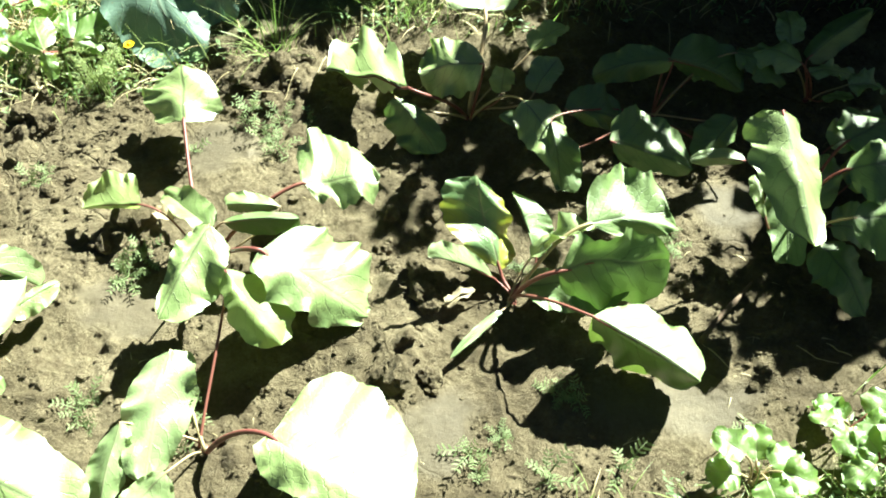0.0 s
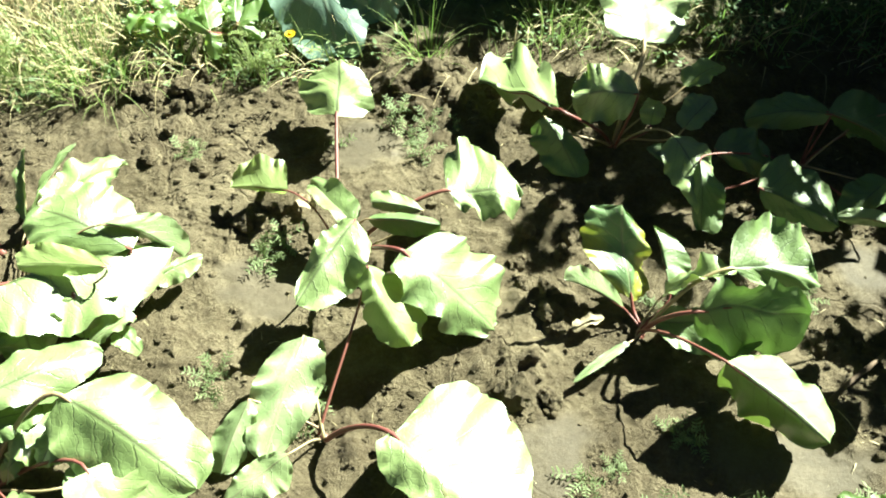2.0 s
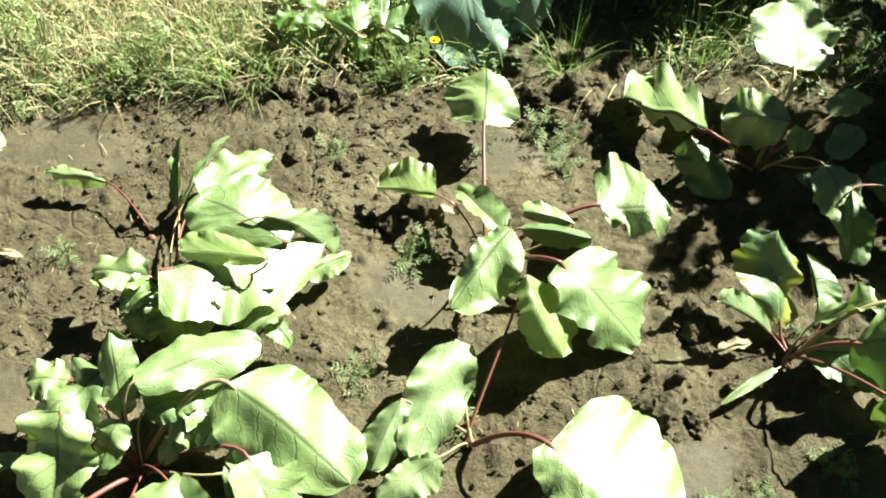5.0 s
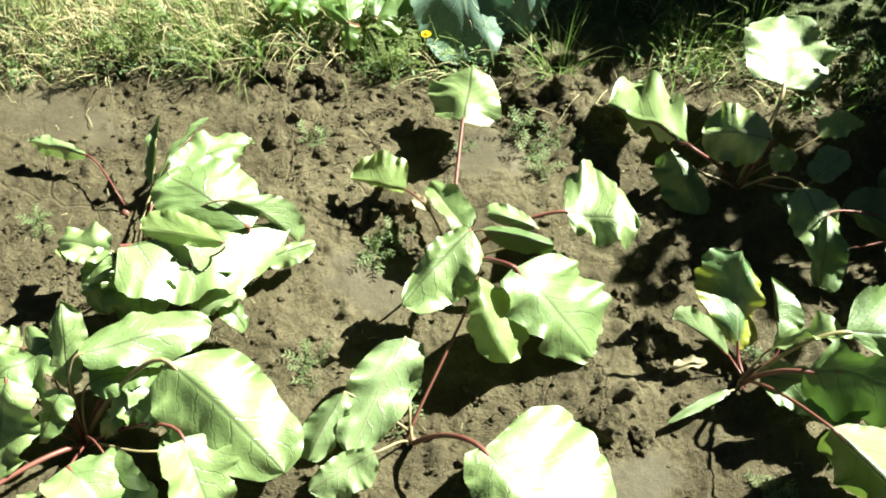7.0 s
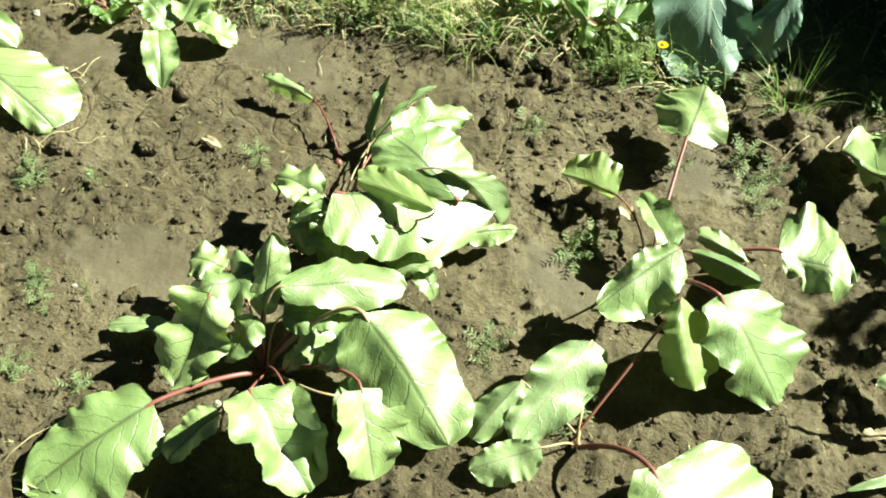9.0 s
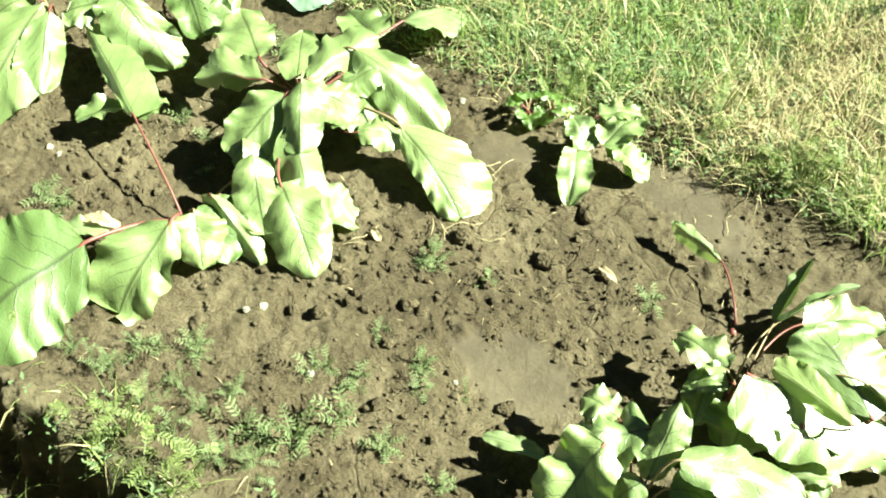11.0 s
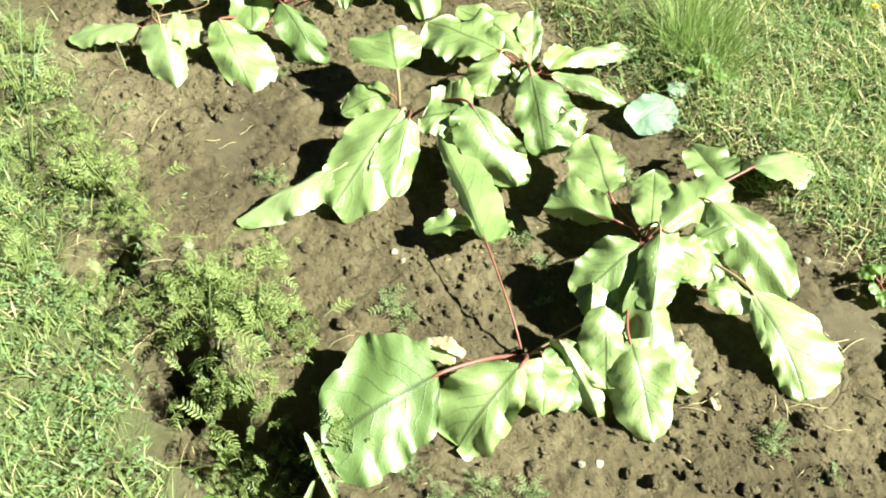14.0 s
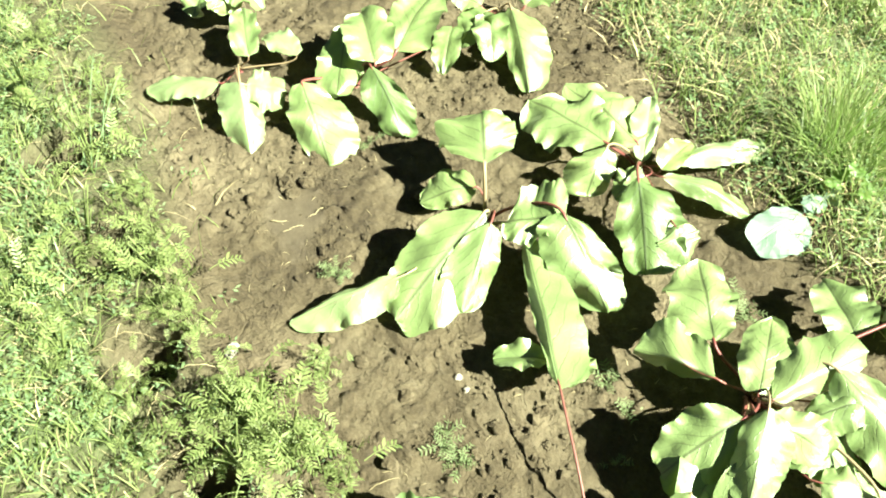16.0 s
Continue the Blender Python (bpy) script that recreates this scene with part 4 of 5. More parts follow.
beet_t = beet((0.664, 0.972))
leaf(beet_t, (0.613, 1.037, 0.250), (0.649, 0.863, 0.165), 0.084, 0.020, edges=((0.569, 0.999, 0.209), (0.669, 0.985, 0.186)), belly=0.45)
leaf(beet_t, (0.643, 1.074, 0.130), (0.648, 0.906, 0.060), 0.051, 0.030, tone="dark", edges=((0.614, 0.977, 0.100), (0.676, 0.969, 0.100)), belly=0.50)
leaf(beet_t, (0.613, 0.959, 0.100), (0.602, 1.027, 0.120), 0.017, 0.010, tone="yellow", edges=((0.592, 1.002, 0.110), (0.613, 0.998, 0.110)), belly=0.60)
leaf(beet_t, (0.763, 1.057, 0.060), (0.838, 1.099, 0.060), 0.055, 0.03, 0, 25, "yellowed")
leaf(beet_t, (0.703, 1.011, 0.060), (0.731, 1.104, 0.080), 0.049, 0.02, 0, 8)
leaf(beet_t, (0.743, 1.122, 0.080), (0.846, 1.182, 0.070), 0.050, 0.02, 0, 8)
leaf(beet_t, (0.727, 0.986, 0.050), (0.817, 0.981, 0.030), 0.056, 0.02, 0, 8)
# the last four leaves are added to cast shade on the soil
leaf(beet_t, (0.714, 0.990, 0.180), (0.838, 0.992, 0.180), 0.087, 0.030, tone="dark", edges=((0.782, 1.036, 0.199), (0.780, 0.935, 0.161)), belly=0.50)
leaf(beet_t, (0.714, 0.918, 0.160), (0.837, 0.911, 0.140), 0.083, 0.030, tone="dark", edges=((0.782, 0.955, 0.169), (0.774, 0.860, 0.131)), belly=0.50)
leaf(beet_t, (0.748, 1.089, 0.130), (0.854, 1.151, 0.110), 0.084, 0.03, 0, -8, "dark")
leaf(beet_t, (0.696, 0.938, 0.070), (0.754, 0.835, 0.030), 0.071, 0.03, 0, -8, "dark")

beet_u = beet((0.754, 1.299))
leaf(beet_u, (0.721, 1.291, 0.100), (0.628, 1.333, 0.080), 0.057, 0.04, 0, -15)
leaf(beet_u, (0.737, 1.313, 0.090), (0.867, 1.426, 0.100), 0.041, 0.020, tone="dark", edges=((0.778, 1.383, 0.099), (0.806, 1.352, 0.071)), belly=0.45)
leaf(beet_u, (0.738, 1.288, 0.080), (0.825, 1.303, 0.050), 0.031, 0.03, 0, 8)
leaf(beet_u, (0.771, 1.273, 0.030), (0.827, 1.282, 0.030), 0.017, 0.01, 0, 10, "yellow")
leaf(beet_u, (0.710, 1.335, 0.100), (0.714, 1.421, 0.100), 0.042, 0.02, 0, 8)
leaf(beet_u, (0.807, 1.282, 0.060), (0.879, 1.289, 0.040), 0.043, 0.02, 0, 8)


# ---- grass, weeds and the far side ----
def blades(x, y, z, length, width, lean, az, seed, bend=0.6, levels=4):
    """Arrays of curved grass blades that taper to a point."""
    n = len(x)
    rs = np.random.RandomState(seed)
    tip = 2 * levels - 1
    V = np.zeros((n, tip, 3))
    face_az = az + rs.uniform(-0.9, 0.9, n) + 1.57
    px, py = np.cos(face_az), np.sin(face_az)
    k = 0
    for i in range(levels):
        s = i / (levels - 1)
        out = length * s * np.sin(lean * (0.45 + bend * s))
        upz = length * s * np.cos(lean * (0.45 + bend * s))
        cx, cy, cz = x + out * np.cos(az), y + out * np.sin(az), z + upz
        w = width * (1 - s) * (0.7 + 0.6 * min(s * 3, 1)) * 0.5
        if i < levels - 1:
            V[:, k] = np.stack([cx - px * w, cy - py * w, cz], -1)
            V[:, k + 1] = np.stack([cx + px * w, cy + py * w, cz], -1)
            k += 2
        else:
            V[:, k] = np.stack([cx, cy, cz], -1)
    faces = []
    for i in range(levels - 2):
        faces.append((2 * i, 2 * i + 1, 2 * i + 3, 2 * i + 2))
    last = 2 * (levels - 2)
    offs = np.arange(n) * tip
    quads = [tuple(int(o + q) for q in f) for o in offs for f in faces]
    tris = [(int(o + last), int(o + last + 1), int(o + last + 2)) for o in offs]
    return V.reshape(-1, 3), quads + tris


def scatter(n, x0, x1, y0, y1, seed, test):
    rs = np.random.RandomState(seed)
    x, y = rs.uniform(x0, x1, n), rs.uniform(y0, y1, n)
    keep = test(x, y, rs.rand(n))
    x, y = x[keep], y[keep]
    return x, y, np.array([ground_z(a, b) for a, b in zip(x, y)]), rs


def grass_patch(name, n, box, seed, test, lo, hi, material, label, lean=(0.2, 1.3), width=(0.0015, 0.004), category="grass"):
    x, y, z, rs = scatter(n, *box, seed, test)
    m = len(x)
    v, f = blades(x, y, z - 0.004, rs.uniform(lo, hi, m), rs.uniform(*width, m), rs.uniform(*lean, m), rs.uniform(0, 6.28, m), seed + 1)
    ob = mesh_object(name, v.tolist(), f, material)
    return tagged(ob, label, category, kind="stuff")


def fringe(x, y):
    """1 along the bed, thinning out raggedly further off."""
    far = np.maximum(np.maximum(-3.3 - x, x - 1.0), np.maximum(-0.88 - y, y - 1.93))
    return np.clip(1 - np.clip(far, 0, 9) / 0.75 + (value_noise(x, y, 0.28, 27) - 0.5) * np.clip(far / 0.25, 0, 1), 0, 1)


def far_side(x, y, r):
    d = y - np.interp(x, FAR_X, FAR_Y)
    return r < np.clip((d + 0.06) / 0.10, 0, 1) * (0.55 + 0.7 * value_noise(x, y, 0.17, 21)) * np.where((x > -0.4) & (d > np.where(x < -0.05, 0.03, 0.13)), 0.10, np.where(x > -0.36, 0.45, 1.0)) * np.where((x > -1.25) & (x < -0.66) & (d > 0.06), 0.45, 1.0) * fringe(x, y)


def straw_side(x, y, r):
    d = y - np.interp(x, FAR_X, FAR_Y)
    return (d > 0.02) & (r < np.clip((x + 1.3) / 0.12, 0, 1) * np.clip((-0.62 - x) / 0.08, 0, 1) * (0.5 + 0.6 * value_noise(x, y, 0.12, 24)))


def near_side(x, y, r):
    d = np.interp(x, NEAR_X, NEAR_Y) - y
    thin = 1 - 0.7 * np.clip((-1.2 - x) / 0.1, 0, 1) * np.clip((0.30 - d) / 0.08, 0, 1)      # weeds and bare earth, little grass, next to the ditch
    return r < thin * np.clip((d - 0.05) / 0.10, 0.10 * (d > -0.04), 1) * (0.65 + 0.6 * value_noise(x, y, 0.2, 22)) * (1 - 0.97 * np.clip(2.4 * bare(x, y) - 0.8, 0, 1)) * fringe(x, y)


grass_patch("grass", 86000, (-4.2, 1.6, 0.5, 2.8), 31, far_side, 0.03, 0.13, GRASS, "sunlit short green grass along the far edge of the bed")
grass_patch("dry_grass", 40000, (-4.2, 1.6, 0.5, 2.8), 33, far_side, 0.04, 0.12, STRAW, "dry straw-coloured grass among the green", lean=(0.8, 1.6))
grass_patch("dry_grass", 9000, (-1.3, -0.6, 1.0, 2.1), 34, straw_side, 0.05, 0.16, STRAW, "matted dry straw-coloured grass at the far edge of the bed", lean=(0.4, 1.6), width=(0.0015, 0.0032))
grass_patch("grass", 140000, (-4.3, 1.7, -1.8, 0.85), 35, near_side, 0.02, 0.09, GRASS, "short bright green grass and weeds by the near edge of the bed", lean=(0.3, 1.5))
grass_patch("dry_grass", 25000, (-4.3, 1.7, -1.8, 0.85), 37, near_side, 0.03, 0.10, STRAW, "pale dry grass lying beside the bed", lean=(1.2, 1.65))


def on_bed(x, y, r):
    return (outside(x, y) < -0.01) & (r < np.clip(value_noise(x, y, 0.18, 29) * 1.8 - 0.55, 0.03, 1))


grass_patch("straw_litter", 5200, (-3.2, 0.95, -0.55, 1.6), 39, on_bed, 0.006, 0.028, STRAW, "short dry bits of straw and stalk scattered on the soil", lean=(1.25, 1.5), width=(0.001, 0.0024), category="straw")


def ground_cover(name, n, box, seed, test, size, material, label):
    """Small leaves of low weeds, in little rosettes close over the soil."""
    x, y, z, rs = scatter(n, *box, seed, test)
    m = len(x)
    per = 7
    V = np.zeros((m, per, 5, 3))
    for k in range(per):
        a = rs.uniform(0, 6.28, m)
        L = rs.uniform(*size, m)
        up = rs.uniform(-0.2, 0.8, m)
        hz = rs.uniform(0.002, 0.035, m)
        ox, oy = rs.normal(0, 0.008, m), rs.normal(0, 0.008, m)
        dx, dy = np.cos(a), np.sin(a)
        for q, (along, wide) in enumerate(((0, 0), (0.5, 0.2), (1.0, 0.0), (0.5, -0.2), (0.8, 0.0))):
            V[:, k, q] = np.stack([x + ox + dx * L * along - dy * L * wide, y + oy + dy * L * along + dx * L * wide, z + hz + up * L * along * (1 - 0.4 * along)], -1)
    offs = np.arange(m * per) * 5
    faces = [f for o in offs.tolist() for f in ((o, o + 1, o + 4, o + 3), (o + 1, o + 2, o + 4), (o + 4, o + 2, o + 3))]
    return tagged(mesh_object(name, V.reshape(-1, 3).tolist(), faces, material, smooth=False), label, "weeds", kind="stuff")


ground_cover("low_weeds", 18000, (-3.8, 1.2, -1.3, 0.85), 41, near_side, (0.006, 0.016), COVER, "low green weeds covering the ground beside the bed")
ground_cover("low_weeds", 14000, (-3.6, 1.3, 0.5, 2.2), 43, far_side, (0.006, 0.016), COVER, "low green weeds between the grass at the far edge")


def tuft(at, n, height, spread, label, seed):
    """A tuft of grass: an Empty with clumps of blades that lean out from the middle."""
    rs = np.random.RandomState(seed)
    ob = new("grass_tuft")
    ob.location = (*at, ground_z(*at))
    tagged(ob, label, "grass tuft", group="grass tufts")
    clumps = max(3, n // 24)
    for c in range(clumps):
        m = n // clumps
        r, a = spread * np.sqrt(rs.rand(m)), 6.283 * (c + rs.rand(m)) / clumps
        x, y = at[0] + r * np.cos(a), at[1] + r * np.sin(a)
        z = np.array([ground_z(p, q) for p, q in zip(x, y)])
        v, f = blades(x - at[0], y - at[1], z - ground_z(*at) - 0.004, rs.uniform(0.5, 1.0, m) * height, rs.uniform(0.0016, 0.0034, m),
                      np.clip(rs.normal(0.35, 0.3, m) + r / spread * 0.5, 0.05, 1.5), a + rs.normal(0, 0.5, m), seed + c, levels=5)
        mesh_object("blade_clump", v.tolist(), f, GRASS, ob)
    return ob


tuft((-2.174, 0.903), 420, 0.22, 0.07, "dense tuft of bright green grass beside the bed", 51)
tuft((-2.078, 0.907), 200, 0.16, 0.05, "tuft of green grass at the edge of the bed", 52)
tuft((-0.213, 1.405), 38, 0.16, 0.03, "thin tuft of long grass in front of the shade", 53)
tuft((0.010, 1.538), 90, 0.12, 0.06, "tuft of yellow-green grass on the far edge", 54)
tuft((0.115, 1.655), 20, 0.2, 0.03, "few long grass blades in the shade", 55)
tuft((-0.812, 1.222), 110, 0.14, 0.07, "tuft of green grass beside dry straw", 56)
tuft((-0.826, 1.245), 120, 0.12, 0.08, "tuft of grass with dry stalks", 57)


def feather(rs, length, leaflets, size):
    """A feathery weed leaf as flat vertices: a curved stalk with pairs of small leaflets."""
    verts, faces = [], []
    droop = rs.uniform(0.1, 0.5)
    pts = [Vector((length * t * math.cos(droop * t), 0, length * (0.55 * t - 0.4 * t * t * (1 + droop)))) for t in (i / 9 for i in range(10))]
    v, f = tube(pts, [0.0011 * (1 - 0.7 * i / 9) for i in range(10)], 3)
    faces += f
    verts += v
    for i in range(leaflets):
        t = 0.22 + 0.78 * (i + 0.5) / leaflets
        p = pts[min(9, int(t * 9))].lerp(pts[min(9, int(t * 9) + 1)], t * 9 % 1)
        for s in (-1, 1):
            L = size * (1.15 - 0.6 * abs(t - 0.5)) * rs.uniform(0.75, 1.2)
            d = Vector((0.55, 0.85 * s, rs.uniform(-0.25, 0.3))).normalized()
            w = Vector((d.y * s, -d.x * s, 0)).normalized() * L * 0.14
            dn = Vector((0, 0, -0.15 * L))
            q = len(verts)
            verts += [p, p + d * L * 0.35 + w, p + d * L * 0.75 + w * 0.75, p + d * L + dn, p + d * L * 0.75 - w * 0.75, p + d * L * 0.35 - w]
            faces += [(q, q + 1, q + 5), (q + 1, q + 2, q + 4, q + 5), (q + 2, q + 3, q + 4)]
    return verts, faces


def weeds(name, places, variants, material, label, category, group, seed):
    """Separate plants at places (xy, size): an Empty with stems and feathery leaves, built a few times and then copied."""
    rs = random.Random(seed)
    kinds = []
    for leaves, length, leaflets, size, tall in variants:
        thing = new(name)
        thing.empty_display_size = 0.03
        tagged(thing, label, category, group=group)
        shapes = []
        for k in range(3):
            v, f = feather(rs, length, leaflets, size)
            first = mesh_object("leaf", v, f, material, thing, smooth=False)
            shapes.append(first)
        for i in range(leaves):
            ob = shapes[i] if i < 3 else new("leaf", shapes[i % 3].data)
            ob.parent = thing
            sp, k = 0.1 * length + 0.4 * tall, rs.uniform(0.6, 1.15)
            ob.matrix_basis = Matrix.Translation((rs.gauss(0, 0.6) * sp, rs.gauss(0, 0.6) * sp, tall * rs.random() ** 1.3)) @ \
                Euler((rs.uniform(-0.3, 0.3), rs.uniform(-1.1, 0.6), i * 2.4 + rs.uniform(-0.4, 0.4))).to_matrix().to_4x4() @ Matrix.Diagonal((k, k, k, 1))
        for i in range(5 if tall > 0.03 else 0):
            a = rs.uniform(0, 6.28)
            top = Vector((0.25 * tall * math.cos(a), 0.25 * tall * math.sin(a), tall * rs.uniform(0.7, 1.0)))
            v, f = tube(bezier(Vector((0, 0, -0.01)), top * 0.5 + Vector((0, 0, 0.01)), top, 5), [0.0022, 0.002, 0.0018, 0.0014, 0.001], 5)
            mesh_object("stem", v, f, material, thing)
        kinds.append([thing, False])
    for i, (at, size) in enumerate(places):
        slot = kinds[i % len(kinds)]
        m = pose(*at, ground_z(*at) - 0.003, rs.uniform(-8, 8), rs.uniform(-8, 8), rs.uniform(0, 360))
        ob = copy_thing(slot[0], m) if slot[1] else slot[0]
        slot[1] = True
        ob.matrix_basis = m @ Matrix.Diagonal((size, size, size, 1))


BUSHY = ((26, 0.062, 6, 0.015, 0.13), (30, 0.07, 7, 0.014, 0.15), (24, 0.058, 6, 0.014, 0.11))
weeds("weed_bush", (
    ((-1.735, -0.253), 1.1), ((-1.815, -0.312), 1.0), ((-1.457, -0.196), 0.8), ((-1.776, -0.288), 1.0), 
    ((-1.174, -0.089), 0.8), ((-1.064, -0.062), 0.7), ((-2.175, -0.448), 1.1), ((-2.346, -0.613), 1.1), ((-2.188, -0.515), 1.0),
    ((-2.776, -0.731), 1.2), ((-2.553, -0.591), 1.0), ((-1.853, -0.292), 1.1), ((-1.789, -0.261), 1.0), ((-1.758, -0.349), 1.0), ((-2.040, -0.457), 0.8), ((-1.655, -0.335), 0.9), ((-1.600, -0.300), 0.8), ((-1.590, -0.385), 0.8), ((-1.520, -0.330), 0.75), ((-1.470, -0.375), 0.7), ((-1.690, -0.400), 0.8), ((-1.430, -0.300), 0.6),
    ((-0.969, 1.172), 0.9), ((-1.186, 1.169), 1.0), ((-0.498, 1.290), 0.8), ((-0.530, 1.308), 0.6), ((-0.948, 1.192), 0.9), ((-1.415, 0.965), 0.7),
    ((-2.192, -0.737), 1.0), ((-2.062, -0.640), 0.9), ((-2.278, -0.542), 1.0), ((-1.196, -0.322), 0.9), ((-1.187, -0.437), 0.9),
    ((-2.013, -0.459), 0.7), ((-2.046, -0.401), 0.6), ((-1.936, -0.527), 0.7), ((-1.806, -0.499), 0.6), ((-1.539, -0.411), 0.5), ((-1.913, -0.549), 0.6), ((-2.090, -0.455), 0.6), ((-2.326, -0.524), 0.7),
    ((-1.913, -0.188), 0.6), ((-1.700, -0.185), 0.6), ((-1.559, -0.249), 0.7), ((-1.889, -0.338), 0.8), 
    ((-2.109, -0.423), 0.6), ((-2.292, -0.468), 0.6), ((-2.394, -0.499), 0.6), ((-2.927, -0.685), 0.9), ((-2.726, -0.554), 0.7), ((-2.525, 1.152), 1.0), ((-2.600, 1.220), 1.1), ((-2.470, 1.240), 1.0), ((-2.139, 1.343), 0.9), ((-2.230, 1.390), 1.0),
), BUSHY, WEED, "bushy green weed with fine feathery leaves", "weed", "bushy weeds beside the bed", 61)

LOW = ((18, 0.06, 6, 0.011, 0.06), (22, 0.07, 7, 0.011, 0.08), (15, 0.055, 6, 0.010, 0.05))
weeds("low_weed", (
    ((-1.385, -0.097), 0.5), ((-1.313, -0.058), 0.55), ((-1.320, 0.002), 0.45), ((-1.223, 0.013), 0.5), ((-1.254, 0.067), 0.4), ((-1.153, 0.027), 0.5), ((-1.147, -0.029), 0.6),
    ((-1.159, 0.085), 0.4), ((-1.218, -0.049), 0.6), ((-1.078, -0.001), 0.6), ((-1.025, 0.046), 0.55), ((-1.064, -0.097), 0.6), 
), LOW, WEED_DUSTY, "low dusty green weed with feathery leaves at the bed's edge", "weed", "low weeds along the bed", 63)

SEEDLING = ((9, 0.028, 4, 0.008, 0.006), (12, 0.034, 4, 0.009, 0.008), (7, 0.024, 3, 0.009, 0.004), (14, 0.036, 5, 0.008, 0.012))
weeds("weed_seedling", (
    ((-0.386, 0.908), 1.2), ((-0.362, 0.942), 1.1), ((-0.563, 1.104), 1.0), ((-0.232, 1.256), 1.2), ((-0.198, 1.202), 1.1), ((-0.174, 1.243), 1.0), ((-0.319, 1.173), 1.1),
    ((0.306, 0.708), 1.0), ((0.330, 0.700), 1.0), ((0.178, 0.617), 1.1), ((0.195, 0.592), 1.0), ((0.225, 0.644), 0.8), ((0.389, 0.598), 1.4), ((0.288, 0.579), 1.2),
    ((0.565, 0.654), 1.2), ((0.483, 0.973), 1.0), ((0.249, 0.924), 1.1), ((-0.392, 0.669), 1.0), ((-0.238, 0.612), 1.2), ((-0.234, 0.674), 1.2),
    ((-0.578, 1.082), 1.1), ((-0.379, 0.678), 1.0), ((-0.374, 0.638), 1.0), ((-0.371, 0.892), 1.2), ((-0.349, 0.925), 1.2), ((-0.169, 1.171), 1.1), ((-0.127, 1.244), 1.1),
    ((-1.032, 0.354), 0.9), ((-1.119, 0.229), 0.9), ((-1.071, 0.259), 0.9), ((-1.026, 0.354), 0.9), ((-0.998, 0.329), 0.8), ((-0.955, 0.382), 0.7), ((-1.132, 0.333), 0.7),
    ((-1.109, 0.537), 0.8), ((-0.926, 0.754), 1.0), ((-1.037, 0.132), 1.6), ((-1.022, 0.194), 1.4), ((-1.059, 0.089), 1.4), ((-0.944, 0.223), 1.0), ((-0.843, 0.261), 1.0),
    ((-1.729, -0.015), 1.1), ((-1.690, 0.012), 1.0), ((-1.276, 0.072), 1.1), ((-1.221, 0.487), 1.0), ((-1.127, 0.200), 1.0), ((-1.062, 0.242), 1.0), ((-1.034, 0.120), 1.5),
    ((-1.089, 0.069), 1.4), ((-1.303, 0.018), 1.1), ((-1.755, -0.004), 1.2), ((-1.695, -0.000), 1.1), ((-1.628, 0.249), 1.0), ((-1.769, 0.284), 1.1), ((-1.716, 0.298), 1.1),
    ((-1.205, 0.496), 1.2), ((-1.117, 0.549), 1.0), ((-1.886, 0.566), 1.0), ((-2.148, -0.150), 0.9), ((-2.128, -0.130), 1.0), ((-2.462, -0.010), 1.0), ((-1.847, 0.572), 1.2),
), SEEDLING, WEED_DUSTY, "small dusty green weed seedling in the soil", "weed seedling", "weed seedlings in the bed", 67)


def broad_weed(at, n, size, label, seed, material=None, name="broadleaf_weed", height=0.05):
    """A low plant with a few round leaves on stalks."""
    rs = random.Random(seed)
    ob = new(name)
    ob.location = (*at, ground_z(*at))
    tagged(ob, label, "weed", group="broad-leaved weeds")
    for i in range(n):
        a = i * 2.4 + rs.uniform(-0.4, 0.4)
        r = size * rs.uniform(0.5, 1.3)
        zz = height * rs.uniform(0.5, 1.2)
        b = Vector(ob.location) + Vector((0.5 * r * math.cos(a), 0.5 * r * math.sin(a), zz))
        e = b + Vector((size * math.cos(a), size * math.sin(a), rs.uniform(-0.4, 0.3) * size))
        blade = leaf(ob, b, e, size * rs.uniform(0.65, 0.85), 0.01, rs.uniform(-15, 15), rs.uniform(-10, 20), "pale", rows=16, cols=9)
        blade.data.materials[0] = material or BEAN_LEAF
    return ob


broad_weed((0.696, 0.650), 9, 0.045, "low weed with round light green leaves by the bed", 71)
broad_weed((0.562, 0.580), 7, 0.05, "low weed with round light green leaves at the path", 72)
broad_weed((0.723, 0.593), 6, 0.045, "low green weed with small round leaves", 73)
broad_weed((-0.678, 1.411), 9, 0.055, "pale green broad-leaved weed at the far edge", 74)
broad_weed((-0.721, 1.360), 8, 0.05, "pale green broad-leaved weed beside the soil heap", 75)
broad_weed((-2.040, 0.859), 5, 0.035, "small pale green weed at the grass edge", 77)
broad_weed((-1.376, 0.893), 7, 0.03, "small green weed with round leaves beside a beet", 78)
broad_weed((-1.405, 0.857), 8, 0.03, "low green weed with small leaves at the grass edge", 79)
broad_weed((-1.346, -0.472), 5, 0.06, "pale broad-leaved weed lying in the grass", 80, height=0.02)


def single_leaves(name, at, label, category, parts, material, calm=1.0):
    ob = new(name)
    ob.location = (*at, ground_z(*at))
    tagged(ob, label, category)
    for b, e, *shape in parts:
        if len(shape) == 3:
            margins = [Vector(q) for q in shape[:2]]
            blade = leaf(ob, b, e, (margins[0] - margins[1]).length / 1.24, shape[2], calm=calm, edges=margins)
        else:
            width, lift, roll, fold = shape
            blade = leaf(ob, b, e, width, lift, roll, fold, calm=calm)
        blade.data.materials[0] = material
    return ob


